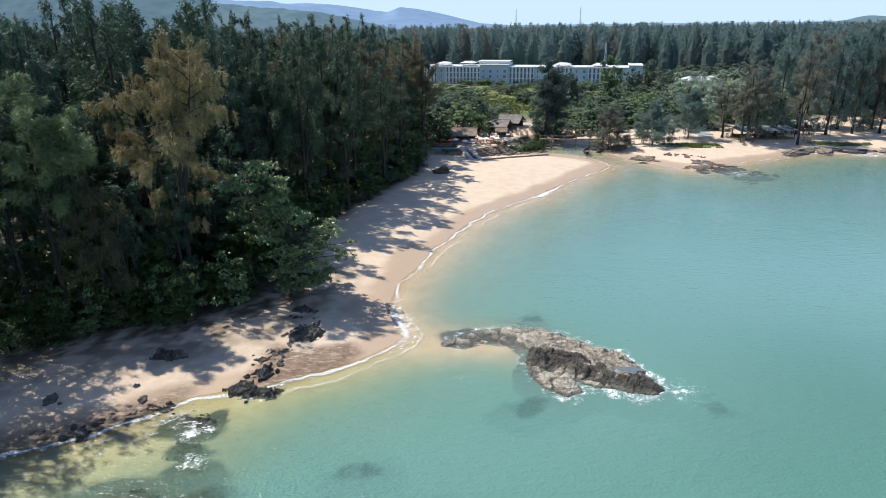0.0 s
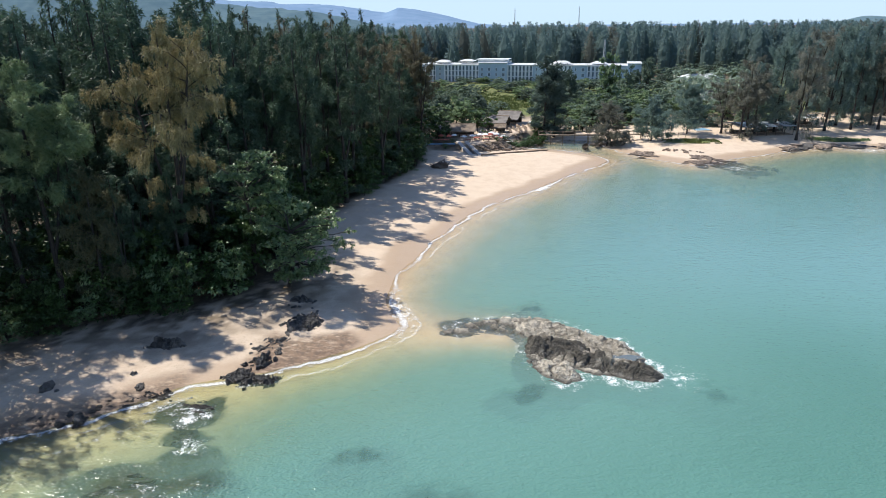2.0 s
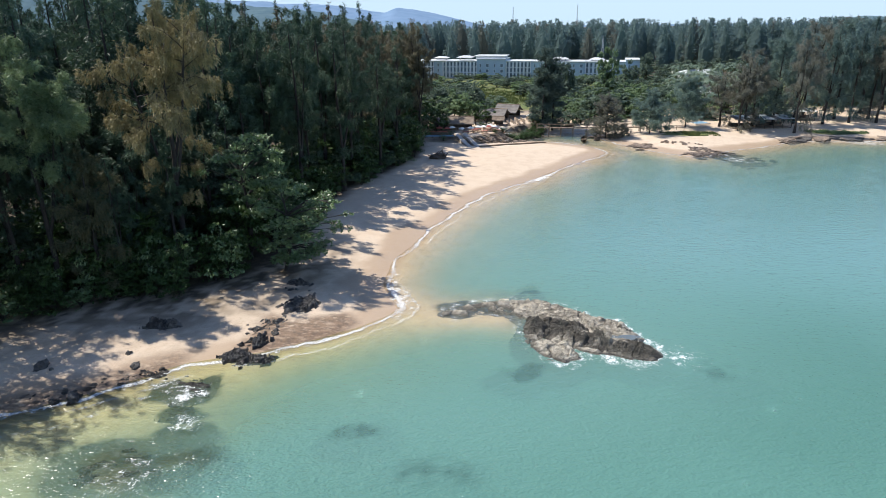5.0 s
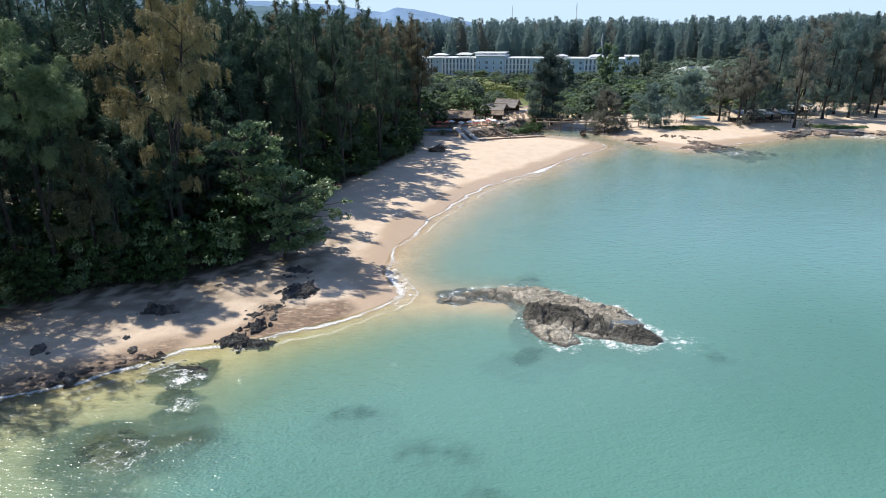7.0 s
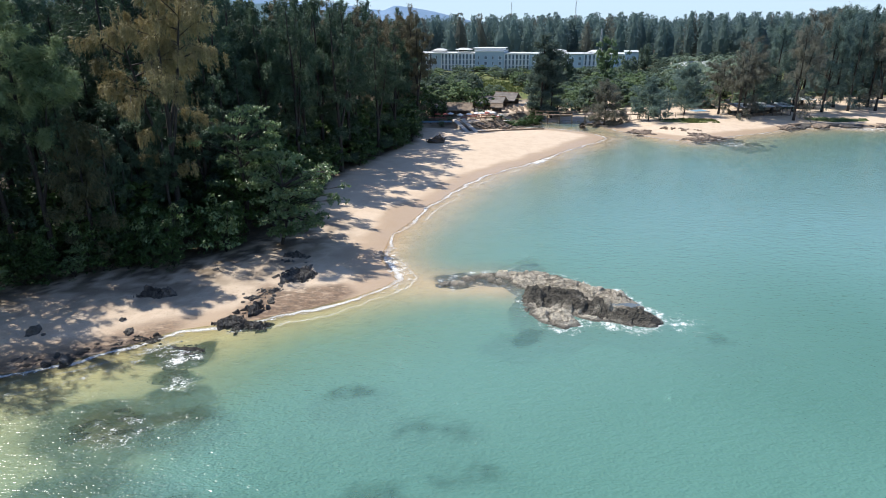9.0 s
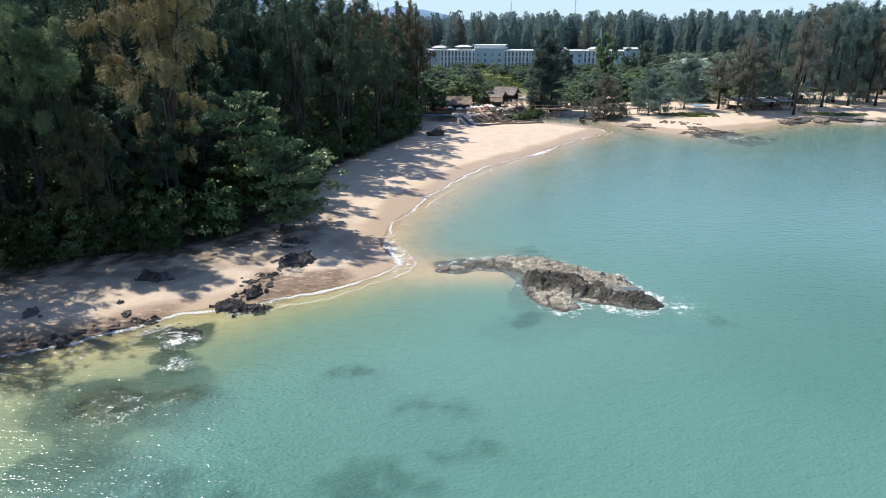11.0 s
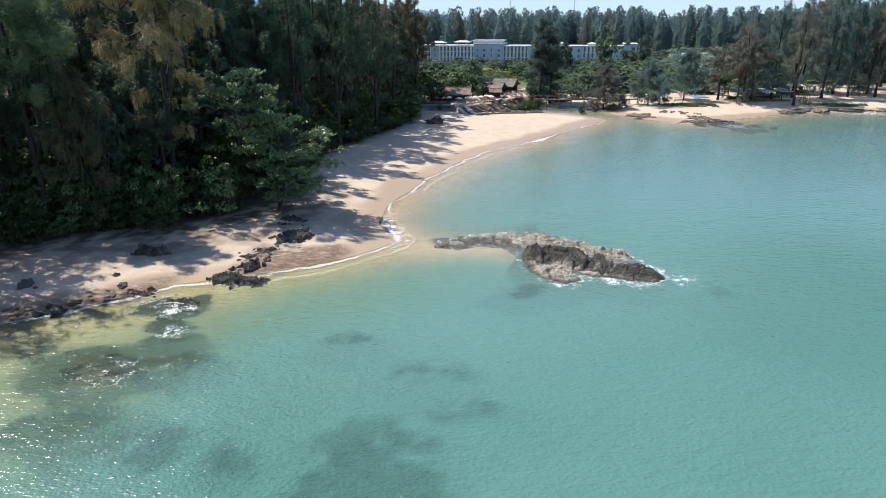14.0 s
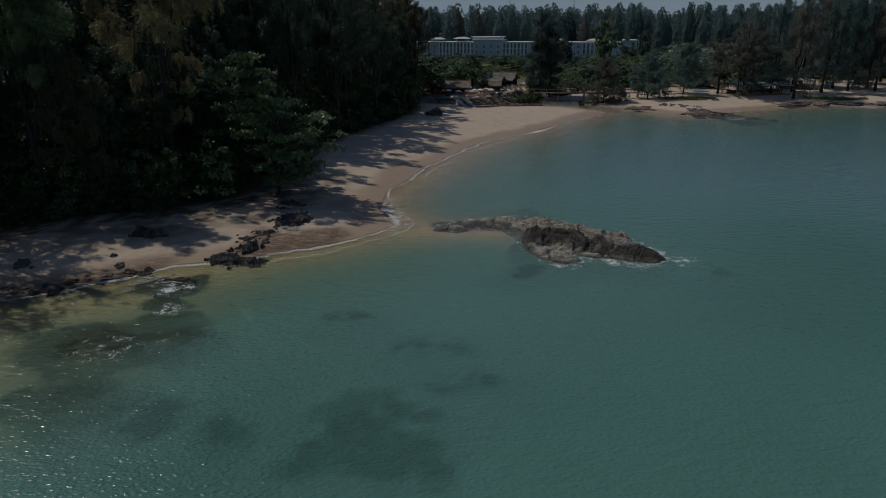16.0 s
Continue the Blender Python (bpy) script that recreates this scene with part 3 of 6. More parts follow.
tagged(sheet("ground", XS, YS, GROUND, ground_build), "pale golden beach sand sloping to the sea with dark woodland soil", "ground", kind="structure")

ISLAND = [(-0.1, 66.6), (1.6, 68.5), (4.8, 70.3), (7.9, 70.9), (11.9, 70), (15, 68), (17.7, 65.2), (20.2, 63.9), (20.9, 61.1), (22.5, 58.6), (22.6, 56.1),
          (19.8, 54.7), (17.8, 55.9), (15.8, 56.8), (14.0, 57.8), (14.2, 56.2), (12.5, 54.8), (10.5, 56.1), (9.2, 58.9), (9.0, 61), (9.4, 64.5), (7.6, 66.2), (4.8, 66.5), (2.5, 65.7)]


def water_build(x, y):
    h, _, _, reef, d = land(x, y)
    away = -outline_distance(x, y, ISLAND)
    # depth is cut in the far bay to lighten it for reflected sky
    depth = np.clip(-h, 0, 9) * np.clip(0.8 + 0.05 * np.clip(away, 0, 4), 0.8, 1) * (1 - 0.3 * smooth(y, 60, 110))
    along = fbm(x * 0.09, y * 0.09, 21, 2)
    sea = -d
    swash = np.exp(-((sea - 0.45) / 0.55) ** 2) * (0.10 + 0.32 * smooth(along, 0.42, 0.62)) * (1 - 0.75 * np.exp(-(((x + 10) / 6) ** 2 + ((y - 63) / 5) ** 2)))
    swash = np.maximum(swash, 0.4 * np.exp(-((sea - 1.4 - 3 * along) / 0.45) ** 2) * smooth(fbm(x * 0.07, y * 0.07, 27, 2), 0.5, 0.7))
    swash = np.maximum(swash, np.exp(-(((x - 22) / 5) ** 2 + ((y - 135) / 7) ** 2)) * np.exp(-((sea - 0.9) / 1.1) ** 2))
    swash = np.maximum(swash, np.exp(-(((x + 5.3) / 3.0) ** 2 + ((y - 72) / 7) ** 2)) * np.exp(-((sea - 1.0) / 1.5) ** 2) * 0.75)
    ring = np.exp(-((away - 0.1) / 1.0) ** 2) * (0.40 + 0.34 * smooth(x + (66 - y) * 0.4, 12, 22)) * (0.55 + 0.7 * fbm(x * 0.5, y * 0.5, 31, 2))
    breaks = 0.0
    for a, b, r, k in ((-26.2, 52.6, 1.8, 0.5), (-23.5, 50.2, 1.9, 0.75), (-21.8, 46, 1.6, 0.55), (-20, 56.5, 1.7, 0.6), (-24.0, 39.0, 3.2, 0.36), (-20.5, 40.2, 1.8, 0.30), (73, 151.5, 4, 0.5), (118, 173, 6, 0.6), (24.4, 56.0, 2.2, 0.5), (17.2, 55.6, 1.2, 0.5), (1.2, 68, 1.6, 0.45)):
        breaks = np.maximum(breaks, k * np.exp(-(((x - a) / r) ** 2 + ((y - b) / r) ** 2)))
    near = smooth(np.abs(y - 60), 900, 400)
    foam = np.clip(np.maximum(np.maximum(swash, ring * (sea > 0)), breaks), 0, 1.2) * near
    return np.full_like(x, 0.02), (("depth", depth), ("foam", foam), ("offshore", np.clip(sea, -6, 40)), ("shoal", smooth(reef, 0.0, 0.9)), ("bay", smooth(y + 0.3 * x, 50, 72)), ("sky_sheen", smooth(y + 0.3 * x, 62, 110) * smooth(depth, 0.3, 1.2)))


tagged(sheet("water", XS, YS, WATER, water_build), "calm turquoise sea with white foam at the shore", "water", kind="structure")


# ---- rocks ----
def cells(u, w, seed):
    """Broken blocks: for each point the offset from its block's middle, how near the next block is, and the block's own two chances."""
    iu, iw = np.floor(u).astype(np.int64), np.floor(w).astype(np.int64)

    def h(a, b, k):
        n = (a * 374761393 + b * 668265263 + (seed * 31 + k) * 974711) & 0x7FFFFFFF
        n = ((n ^ (n >> 13)) * 1274126177) & 0x7FFFFFFF
        return ((n ^ (n >> 16)) & 0xFFFF) / 65535.0

    f1, f2 = np.full(u.shape, 9.0), np.full(u.shape, 9.0)
    du, dw, c1, c2 = (np.zeros(u.shape) for _ in range(4))
    for a in (-1, 0, 1):
        for b in (-1, 0, 1):
            x, y = iu + a, iw + b
            p, q = u - x - 0.1 - 0.8 * h(x, y, 1), w - y - 0.1 - 0.8 * h(x, y, 2)
            r = np.hypot(p, q)
            closer = r < f1
            f2 = np.where(closer, f1, np.minimum(f2, r))
            f1 = np.where(closer, r, f1)
            du, dw = np.where(closer, p, du), np.where(closer, q, dw)
            c1, c2 = np.where(closer, h(x, y, 3), c1), np.where(closer, h(x, y, 4), c2)
    return du, dw, f2 - f1, c1, c2


def crag(x, y, angle, size, seed):
    """Height from -0.5 to 0.5 of tilted, cracked blocks that lie along a bedding direction, and a tone for each block."""
    ca, sa = math.cos(angle), math.sin(angle)
    bend = 0.9 * (fbm(x * 0.5, y * 0.5, seed + 3, 3) - 0.5)
    u, w = (x * ca + y * sa) / (2.1 * size) + bend, (-x * sa + y * ca) / (0.9 * size) + bend
    du, dw, gap, c1, c2 = cells(u, w, seed)
    lift = (c1 - 0.5) + (c2 - 0.5) * 0.9 * du + (0.35 + 0.6 * c1) * dw
    return lift * 0.75 - 0.45 * smooth(gap, 0.14, 0.0), c2


def grid_mesh(name, gx, gy, h, keep, mat, attrs):
    ny, nx = gx.shape
    i, j = np.meshgrid(np.arange(ny - 1), np.arange(nx - 1), indexing="ij")
    keep = keep.reshape(gx.shape)
    ok = (keep[:-1, :-1] & keep[1:, :-1] & keep[:-1, 1:] & keep[1:, 1:]).ravel()
    q = np.stack([i * nx + j, i * nx + j + 1, (i + 1) * nx + j + 1, (i + 1) * nx + j], -1).reshape(-1, 4)[ok]
    used = np.unique(q)
    back = np.zeros(gx.size, int)
    back[used] = np.arange(len(used))
    v = np.stack([gx.ravel(), gy.ravel(), h], -1)[used]
    return mesh_np(name, v, back[q], mat, False, [(k, a[used]) for k, a in attrs])


def island_rock():
    gx, gy = np.meshgrid(np.arange(-2, 25.5, 0.115), np.arange(52.5, 73, 0.115))
    x, y = gx.ravel(), gy.ravel()
    big, tone = crag(x, y, -0.62, 1.15, 43)
    mid, tone2 = crag(x, y, -0.5, 0.55, 53)
    fine, _ = crag(x, y, -0.8, 0.26, 63)
    d = outline_distance(x, y, ISLAND) + 0.9 * (fbm(x * 0.7, y * 0.7, 41, 3) - 0.5) + 0.5 * big

    def ridge(pts, high, wide):
        return high * np.exp(-(outline_distance(x, y, pts, False) / wide) ** 2)

    crest = ridge([(10.5, 68.4), (13.5, 67.2), (17.4, 64), (20.2, 61.6)], 0.62, 1.8)
    block = ridge([(10.3, 62.4), (12.4, 62.2), (14.6, 61.0)], 1.15, 1.3)
    spine = ridge([(14.4, 59.8), (17.6, 58.2), (19.6, 57.2), (21.6, 56.4)], 1.0, 1.2)
    apron = ridge([(10.6, 58.2), (12.6, 56.6)], 0.5, 1.6)
    ledge = ridge([(0.6, 66.6), (2.6, 67.0)], 0.5, 1.0)
    knobs = ridge([(3.6, 68.9), (5.2, 69.4), (8.4, 69.6)], 0.48, 0.9)
    block_b = ridge([(6.2, 67.9), (7.2, 67.8)], 0.38, 0.6)
    h = np.maximum.reduce([crest, block, spine, apron, ledge, knobs, block_b]) + 0.2 * smooth(x, 7.5, 10) - 0.10 * smooth(x, 8.5, 6)
    solid = smooth(d, -0.2, 1.2)
    h = h + (0.62 * big + 0.36 * mid) * (0.3 + 0.7 * solid) * (0.55 + 0.45 * smooth(x, 6, 10)) + 0.15 * fine * solid
    h = h + 0.22 * (fbm(x * 1.6, y * 1.6, 45, 4, 0.65) - 0.5)
    pool = np.exp(-(((x - 19.7) / 1.5) ** 2 + ((y - 59.4) / 0.8) ** 2) * 1.4)
    h = h + (0.40 - h) * smooth(pool, 0.3, 0.75)
    h = np.where(d < 1.6, h * (0.25 + 0.75 * smooth(d, -0.4, 1.6)) + np.minimum(0.5 * d, 0.0) - 0.12 * smooth(d, 1.2, 0), h)
    patch_ = fbm(x * 0.9, y * 0.9, 47, 4, 0.6)
    algae = np.maximum(ridge([(10.0, 62.6), (14.6, 61.4)], 1.0, 1.9), ridge([(14.6, 59.4), (17.8, 57.4), (21.8, 56.2)], 0.9, 1.3)) * 1.6 * (0.2 + 1.4 * patch_)
    algae = np.maximum(algae, 2.2 * smooth(fbm(x * 0.7, y * 0.7, 48, 4, 0.6), 0.54, 0.72) * smooth(x, 15, 19))
    algae = 0.92 * smooth(algae + 0.6 * (tone2 - 0.5), 0.42, 1.05)
    base = thing("rock_islet", Matrix(), "grey-brown jagged rock islet awash in turquoise water", "rock")
    piece("rock", grid_mesh("rock", gx, gy, h, d > -2.0, ROCK, (("algae", algae), ("tone", 0.55 * tone + 0.45 * tone2))), base)
    a = np.linspace(0, 2 * math.pi, 28, endpoint=False)
    r = 1 + 0.18 * np.sin(3 * a) + 0.1 * np.sin(5 * a + 1)
    pv = np.concatenate([[[19.7, 59.4, 0.5]], np.stack([19.7 + 1.5 * r * np.cos(a), 59.4 + 0.75 * r * np.sin(a), np.full(28, 0.5)], -1)])
    pt = np.stack([np.zeros(28, int), 1 + np.arange(28), 1 + (np.arange(28) + 1) % 28], -1)
    piece("tide_pool", mesh_np("tide_pool", pv, pt, POOL_WATER), base, "still grey-blue tide pool")


def outcrop(poly, high, seed, mat, label, group, size=0.7, angle=0.5, top=None):
    """A low outcrop of cracked blocks that breaks through the sand or the sea bed."""
    px_, py_ = [p[0] for p in poly], [p[1] for p in poly]
    gx, gy = np.meshgrid(np.arange(min(px_) - 1, max(px_) + 1, 0.1), np.arange(min(py_) - 1, max(py_) + 1, 0.1))
    x, y = gx.ravel(), gy.ravel()
    big, tone = crag(x, y, angle, size, seed)
    mid, tone2 = crag(x, y, angle + 0.5, size * 0.45, seed + 7)
    d = outline_distance(x, y, poly) + 0.7 * (fbm(x * 0.9, y * 0.9, seed, 3) - 0.5) + 0.8 * big + 0.3 * mid
    rise = high * (0.25 + 0.75 * smooth(d, 0, 1.1)) + min(high, 0.5) * (0.8 * big + 0.4 * mid)
    floor_ = land(x, y)[0] if top is None else np.full(x.shape, top)
    h = floor_ + np.where(d > 0, rise, 0.9 * d) - 0.12 + 0.10 * (fbm(x * 2.5, y * 2.5, seed + 1, 3) - 0.5)
    ob = piece("rock_outcrop", grid_mesh("rock_outcrop", gx, gy, h, d > -0.7, mat, (("tone", 0.5 * tone + 0.5 * tone2),)))
    return tagged(ob, label, "rock", group)


def pool_water():
    m, t, b, _ = shader("pool_water")
    n = place_noise(t, 3.0, 3)
    t.links.new(mixc(t, n, (0.10, 0.13, 0.14), (0.16, 0.18, 0.18)), b.inputs["Base Color"])
    b.inputs["Roughness"].default_value = 0.06
    bump(t, b, n, 0.15, 0.02)
    return m


POOL_WATER = pool_water()
island_rock()


def rock_mesh(name, seed, mat, rugged=0.42):
    """A craggy boulder of unit size, flat-bottomed."""
    bm = bmesh.new()
    bmesh.ops.create_icosphere(bm, subdivisions=3, radius=1)
    off = Vector((seed * 7.3, seed * 3.1, seed * 1.7))
    for v in bm.verts:
        p = v.co.copy()
        k = 1 + rugged * (noise.fractal(p * 1.1 + off, 0.6, 2.1, 4)) + 0.35 * (abs(noise.noise(p * 2.3 + off)) - 0.2) + 0.16 * noise.noise(p * 6 + off)
        v.co = p * k
        if v.co.z < 0:
            v.co.z *= 0.45
    me = bpy.data.meshes.new(name)
    bm.to_mesh(me)
    bm.free()
    me.materials.append(mat)
    return me


BLACKS = [rock_mesh("black_rock", k, BLACK_ROCK) for k in range(5)]
BROWNS = [rock_mesh("brown_rock", k + 9, BROWN_ROCK, 0.75) for k in range(4)]
ROCK_RNG = random.Random(5)


def rock(meshes, x, y, sx, sy, sz, label, group="", sink=0.15, turn=None):
    ob = new("rock", ROCK_RNG.choice(meshes))
    z = ground_z(x, y)
    ob.matrix_basis = Matrix.LocRotScale((x, y, max(z, -0.4) - sink * sz), Euler((0, 0, ROCK_RNG.uniform(0, 6.28) if turn is None else turn)), (sx, sy, sz))
    return tagged(ob, label, "rock", group)


outcrop([(-32.9, 62.5), (-31.8, 63.9), (-30.4, 64.1), (-29.2, 63.6), (-28.5, 62.8), (-30.4, 62.0)], 1.0, 191, BLACK_ROCK, "black jagged boulder half buried in beach sand", "boulders on the sand", 0.8, 0.2)
for x, y, sx, sy, sz in ((-39.4, 54.7, 0.9, 0.6, 0.7), (-33.7, 49.6, 0.85, 0.6, 0.75), (-35.1, 49.1, 0.5, 0.4, 0.4), (-30.5, 55.1, 0.65, 0.4, 0.35),
                         (-32.1, 57.4, 0.4, 0.3, 0.3), (-38.2, 54.2, 0.25, 0.2, 0.2)):
    rock(BLACKS, x, y, sx, sy, sz, "lone black boulder on wet beach sand", "boulders on the sand")
# the black ledge that runs down the beach into the sea
LEDGE = "rock ledge on the beach"
for k, (poly, high) in enumerate((
        ([(-19.3, 74.1), (-18.2, 75.4), (-16.3, 75.1), (-16.6, 74.0), (-18.0, 73.5)], 0.5),
        ([(-19.5, 72.3), (-17.9, 73.1), (-16.8, 72.2), (-17.9, 71.3)], 0.4),
        ([(-18.9, 68.4), (-17.6, 70.5), (-15.4, 70.6), (-14.4, 69.2), (-14.5, 67.2), (-16.2, 66.2), (-17.6, 66.0), (-19.3, 67.2)], 0.45),
        ([(-20.1, 65.2), (-18.6, 66.1), (-17.4, 64.6), (-18.9, 63.4), (-20.4, 64.2)], 0.36),
        ([(-20.8, 63.1), (-19.5, 63.5), (-19.0, 62.2), (-20.4, 61.7)], 0.34),
        ([(-21.1, 60.8), (-19.6, 61.7), (-18.5, 60.4), (-19.2, 59.2), (-21.0, 59.4)], 0.5),
        ([(-22.7, 57.0), (-21, 58.8), (-19.6, 57.8), (-18.2, 57.1), (-16.0, 57.1), (-16.6, 55.7), (-19.5, 55.3), (-22.0, 55.6)], 0.5))):
    outcrop(poly, high, 201 + 11 * k, BLACK_ROCK, "black cracked rock of a ledge across the sand", LEDGE, 0.8, 0.9)
for k in range(30):
    u = ROCK_RNG.random()
    w = ROCK_RNG.uniform(0.14, 0.42)
    x = float(np.interp(u, [0, 0.35, 0.7, 1], [-17.4, -16.8, -20.2, -19.5]))
    rock(BLACKS, x + ROCK_RNG.uniform(-2.2, 2.2), 75.5 - 20 * u + ROCK_RNG.uniform(-0.5, 0.5), w * 1.25, w * 0.9, w * 0.55, "small black stone beside the ledge", LEDGE, 0.25)
outcrop([(-29.4, 54.2), (-27.4, 54.3), (-26.6, 53.5), (-28.4, 52.8)], 0.34, 301, BLACK_ROCK, "wet black rock awash at the waterline", "rocks at the waterline", 0.7, -0.3)
outcrop([(-26.6, 53.5), (-24.0, 53.4), (-21.8, 52.4), (-21.4, 50.8), (-23.0, 50.0), (-25.4, 51.2)], 0.34, 312, BLACK_ROCK, "low wet rocks in the wash of the waves", "rocks at the waterline", 0.8, -0.4, -0.22)
outcrop([(-24.6, 48.4), (-22.6, 48.8), (-21.6, 47.2), (-23.2, 46.2), (-24.8, 47.0)], 0.26, 323, BLACK_ROCK, "black rock breaking the surface in foam", "rocks in the shallows", 0.7, -0.3, -0.22)
outcrop([(-28.6, 40.2), (-26.6, 42.2), (-23.5, 42.4), (-22.4, 40.2), (-24.0, 38.2), (-27.4, 38.0)], 0.22, 334, BLACK_ROCK, "dark reef just under the surface", "rocks under the shallows", 0.8, 0.3, -0.34)
outcrop([(-22.4, 39.2), (-20.6, 41.2), (-18.6, 41.6), (-19.6, 39.8), (-21.4, 38.4)], 0.20, 345, BLACK_ROCK, "dark reef just under the surface", "rocks under the shallows", 0.7, 0.6, -0.34)
for k in range(26):
    w = ROCK_RNG.uniform(0.08, 0.26)
    rock(BLACKS + BROWNS, -38.0 + k * 0.36 + ROCK_RNG.uniform(-0.5, 0.5), 49.2 + k * 0.155 + ROCK_RNG.uniform(-0.7, 1.2), w * 1.4, w, w * 0.5,
         "low wet stone in the wash of the waves", "stones at the waterline", 0.1)
# shelves of the far beach
for x, y, sx, sy, sz in ((53.5, 169, 3.4, 2.2, 0.7), (56, 168, 2.0, 1.5, 0.5), (62.5, 171, 1.3, 0.9, 1.0), (64, 170, 0.8, 0.6, 0.7), (66.5, 169, 1.9, 0.9, 0.8), (70.5, 168.5, 0.9, 0.6, 0.6),
                         (68.5, 163, 2.4, 1.4, 0.8), (71.5, 162, 2.0, 1.4, 0.8), (66.5, 160.5, 3.2, 1.6, 0.6), (70.5, 158, 3.8, 1.8, 0.7), (74.5, 158.5, 3.0, 1.5, 0.6),
                         (68, 155.8, 3.0, 1.4, 0.5), (73, 154.5, 3.2, 1.4, 0.45), (77, 154, 2.4, 1.0, 0.4), (63.8, 158.4, 1.8, 1.0, 0.4), (80, 151, 2.2, 0.8, 0.35), (72, 143.5, 1.6, 0.7, 0.3)):
    for k in range(3 + int(sx * 2)):
        w = ROCK_RNG.uniform(0.25, 0.6)
        rock(BROWNS, x + ROCK_RNG.uniform(-1.1, 1.1) * sx, y + ROCK_RNG.uniform(-1.7, 1.7) * sy, w * sx * 0.8, w * sy, w * sz * 1.1,
             "brown weathered rock on the far beach", "rocks of the far beach", 0.2, ROCK_RNG.uniform(-0.4, 0.4))
for k in range(46):
    x = 96 + 62 * ROCK_RNG.random() ** 1.1
    w = ROCK_RNG.uniform(0.5, 1.8)
    rock(BROWNS + BLACKS, x, float(np.interp(x, [95, 106, 124, 160], [174.5, 177.5, 176.5, 173])) + ROCK_RNG.uniform(-1.5, 2.6), w * 1.6, w, w * 0.4,
         "dark shore rock at the edge of the grove", "rocks below the grove", 0.2)
for k in range(14):
    w = ROCK_RNG.uniform(0.5, 1.3)
    rock(BROWNS, 46 + ROCK_RNG.uniform(-2, 9), 183.5 + ROCK_RNG.uniform(-1.5, 3.5), w * 1.6, w, w * 0.5, "brown rock on the creek bank", "rocks on the creek bank")


# ---- trees ----
def sprays(points, ways, length, width, rng, kinds=1):
    """Narrow pointed sprays: one triangle each."""
    n = len(points)
    ways = ways / (np.linalg.norm(ways, axis=1)[:, None] + 1e-9)
    side_ = np.cross(ways, rng.normal(size=(n, 3)))
    side_ /= np.linalg.norm(side_, axis=1)[:, None] + 1e-9
    l, w = length * rng.uniform(0.6, 1.3, (n, 1)), width * rng.uniform(0.7, 1.3, (n, 1))
    v = np.stack([points - side_ * w / 2, points + side_ * w / 2, points + ways * l], 1).reshape(-1, 3)
    return v, np.arange(3 * n).reshape(-1, 3)


def casuarina(seed, h, r, tufts, per, length, width, clear=0.22, droop=0.9, limbs=40, profile="oval", forks=0, curtain=1.0, spread_=0.09, ways=()):
    """Trunk with upswept limbs as one mesh of quads, and a crown of hanging needle sprays gathered along the limbs."""
    rng = np.random.default_rng(seed)
    zs = np.linspace(0, h * 0.97, 12)
    bend = np.cumsum(rng.normal(0, 0.10, (12, 2)), axis=0) * h / 30
    trunk = np.c_[bend, zs]
    rad = h * 0.011 * (1 - zs / h) ** 0.8 + 0.03
    rad[0] *= 1.5
    wood = [tube_np(trunk, rad, 7)]
    tops = [trunk]
    for k in range(forks):
        a = ways[k] if ways else k * 2.6 + rng.uniform(-0.3, 0.3)
        u = np.linspace(0, 1, 9)
        far = r * rng.uniform(0.35, 0.6)
        f = trunk[3 + k] + np.c_[np.cos(a) * far * u ** 0.8, np.sin(a) * far * u ** 0.8, h * rng.uniform(0.46, 0.6) * u]
        wood.append(tube_np(f, np.linspace(rad[4] * 0.8, 0.05, 9), 6))
        tops.append(f)
    pts, outs = [], []
    for k in range(limbs):
        u = clear + (1 - clear) * ((k + rng.random()) / limbs)
        stem = tops[k % len(tops)]
        lo, hi = stem[0, 2], stem[-1, 2]
        z0 = u * h * 0.97 if stem is trunk else lo + (hi - lo) * (0.25 + 0.75 * u)
        base = np.array([np.interp(z0, stem[:, 2], stem[:, 0]), np.interp(z0, stem[:, 2], stem[:, 1]), z0])
        s = (u - clear) / (1 - clear)
        if profile == "oval":
            reach = r * (0.6 + 0.4 * math.sin(math.pi * min(1, 0.1 + 0.9 * s))) * (1 - 0.6 * s ** 4)
        else:
            reach = r * (1.0 - 0.85 * s ** 1.2)
        reach *= rng.uniform(0.55, 1.2) * (0.72 if forks else 1.0)
        az = k * 2.39996 + rng.normal(0, 0.4)
        rise = rng.uniform(0.25, 0.8) + 0.9 * s * s
        n = 5
        q = np.linspace(0, 1, n)
        arm = base + np.c_[np.cos(az) * reach * q, np.sin(az) * reach * q, reach * (rise * q - 0.35 * droop * q ** 2.4)]
        arm[1:] += rng.normal(0, 0.04 * reach, (n - 1, 3))
        wood.append(tube_np(arm, np.linspace(max(0.03, 0.02 * reach), 0.012, n), 3))
        m = max(3, int(tufts * reach / (limbs * r * 0.6)))
        qq = 0.18 + 0.86 * rng.random(m) ** 0.7
        c = np.stack([np.interp(qq, q, arm[:, i]) for i in range(3)], -1)
        c += rng.normal(0, 1, (m, 3)) * np.array([1, 1, 0.7]) * spread_ * reach
        pts.append(c)
        outs.append(np.c_[np.full(m, np.cos(az)), np.full(m, np.sin(az)), np.full(m, 0.3)])
    for stem in tops:
        m = max(8, tufts // (22 * len(tops)))
        tip = stem[-1] + rng.normal(0, 1, (m, 3)) * np.array([0.04 * r, 0.04 * r, 0.04 * h]) - [0, 0, 0.03 * h]
        pts.append(tip)
        outs.append(np.c_[rng.normal(0, 0.5, (m, 2)), np.full(m, 0.3)])
    p, o = np.concatenate(pts), np.concatenate(outs)
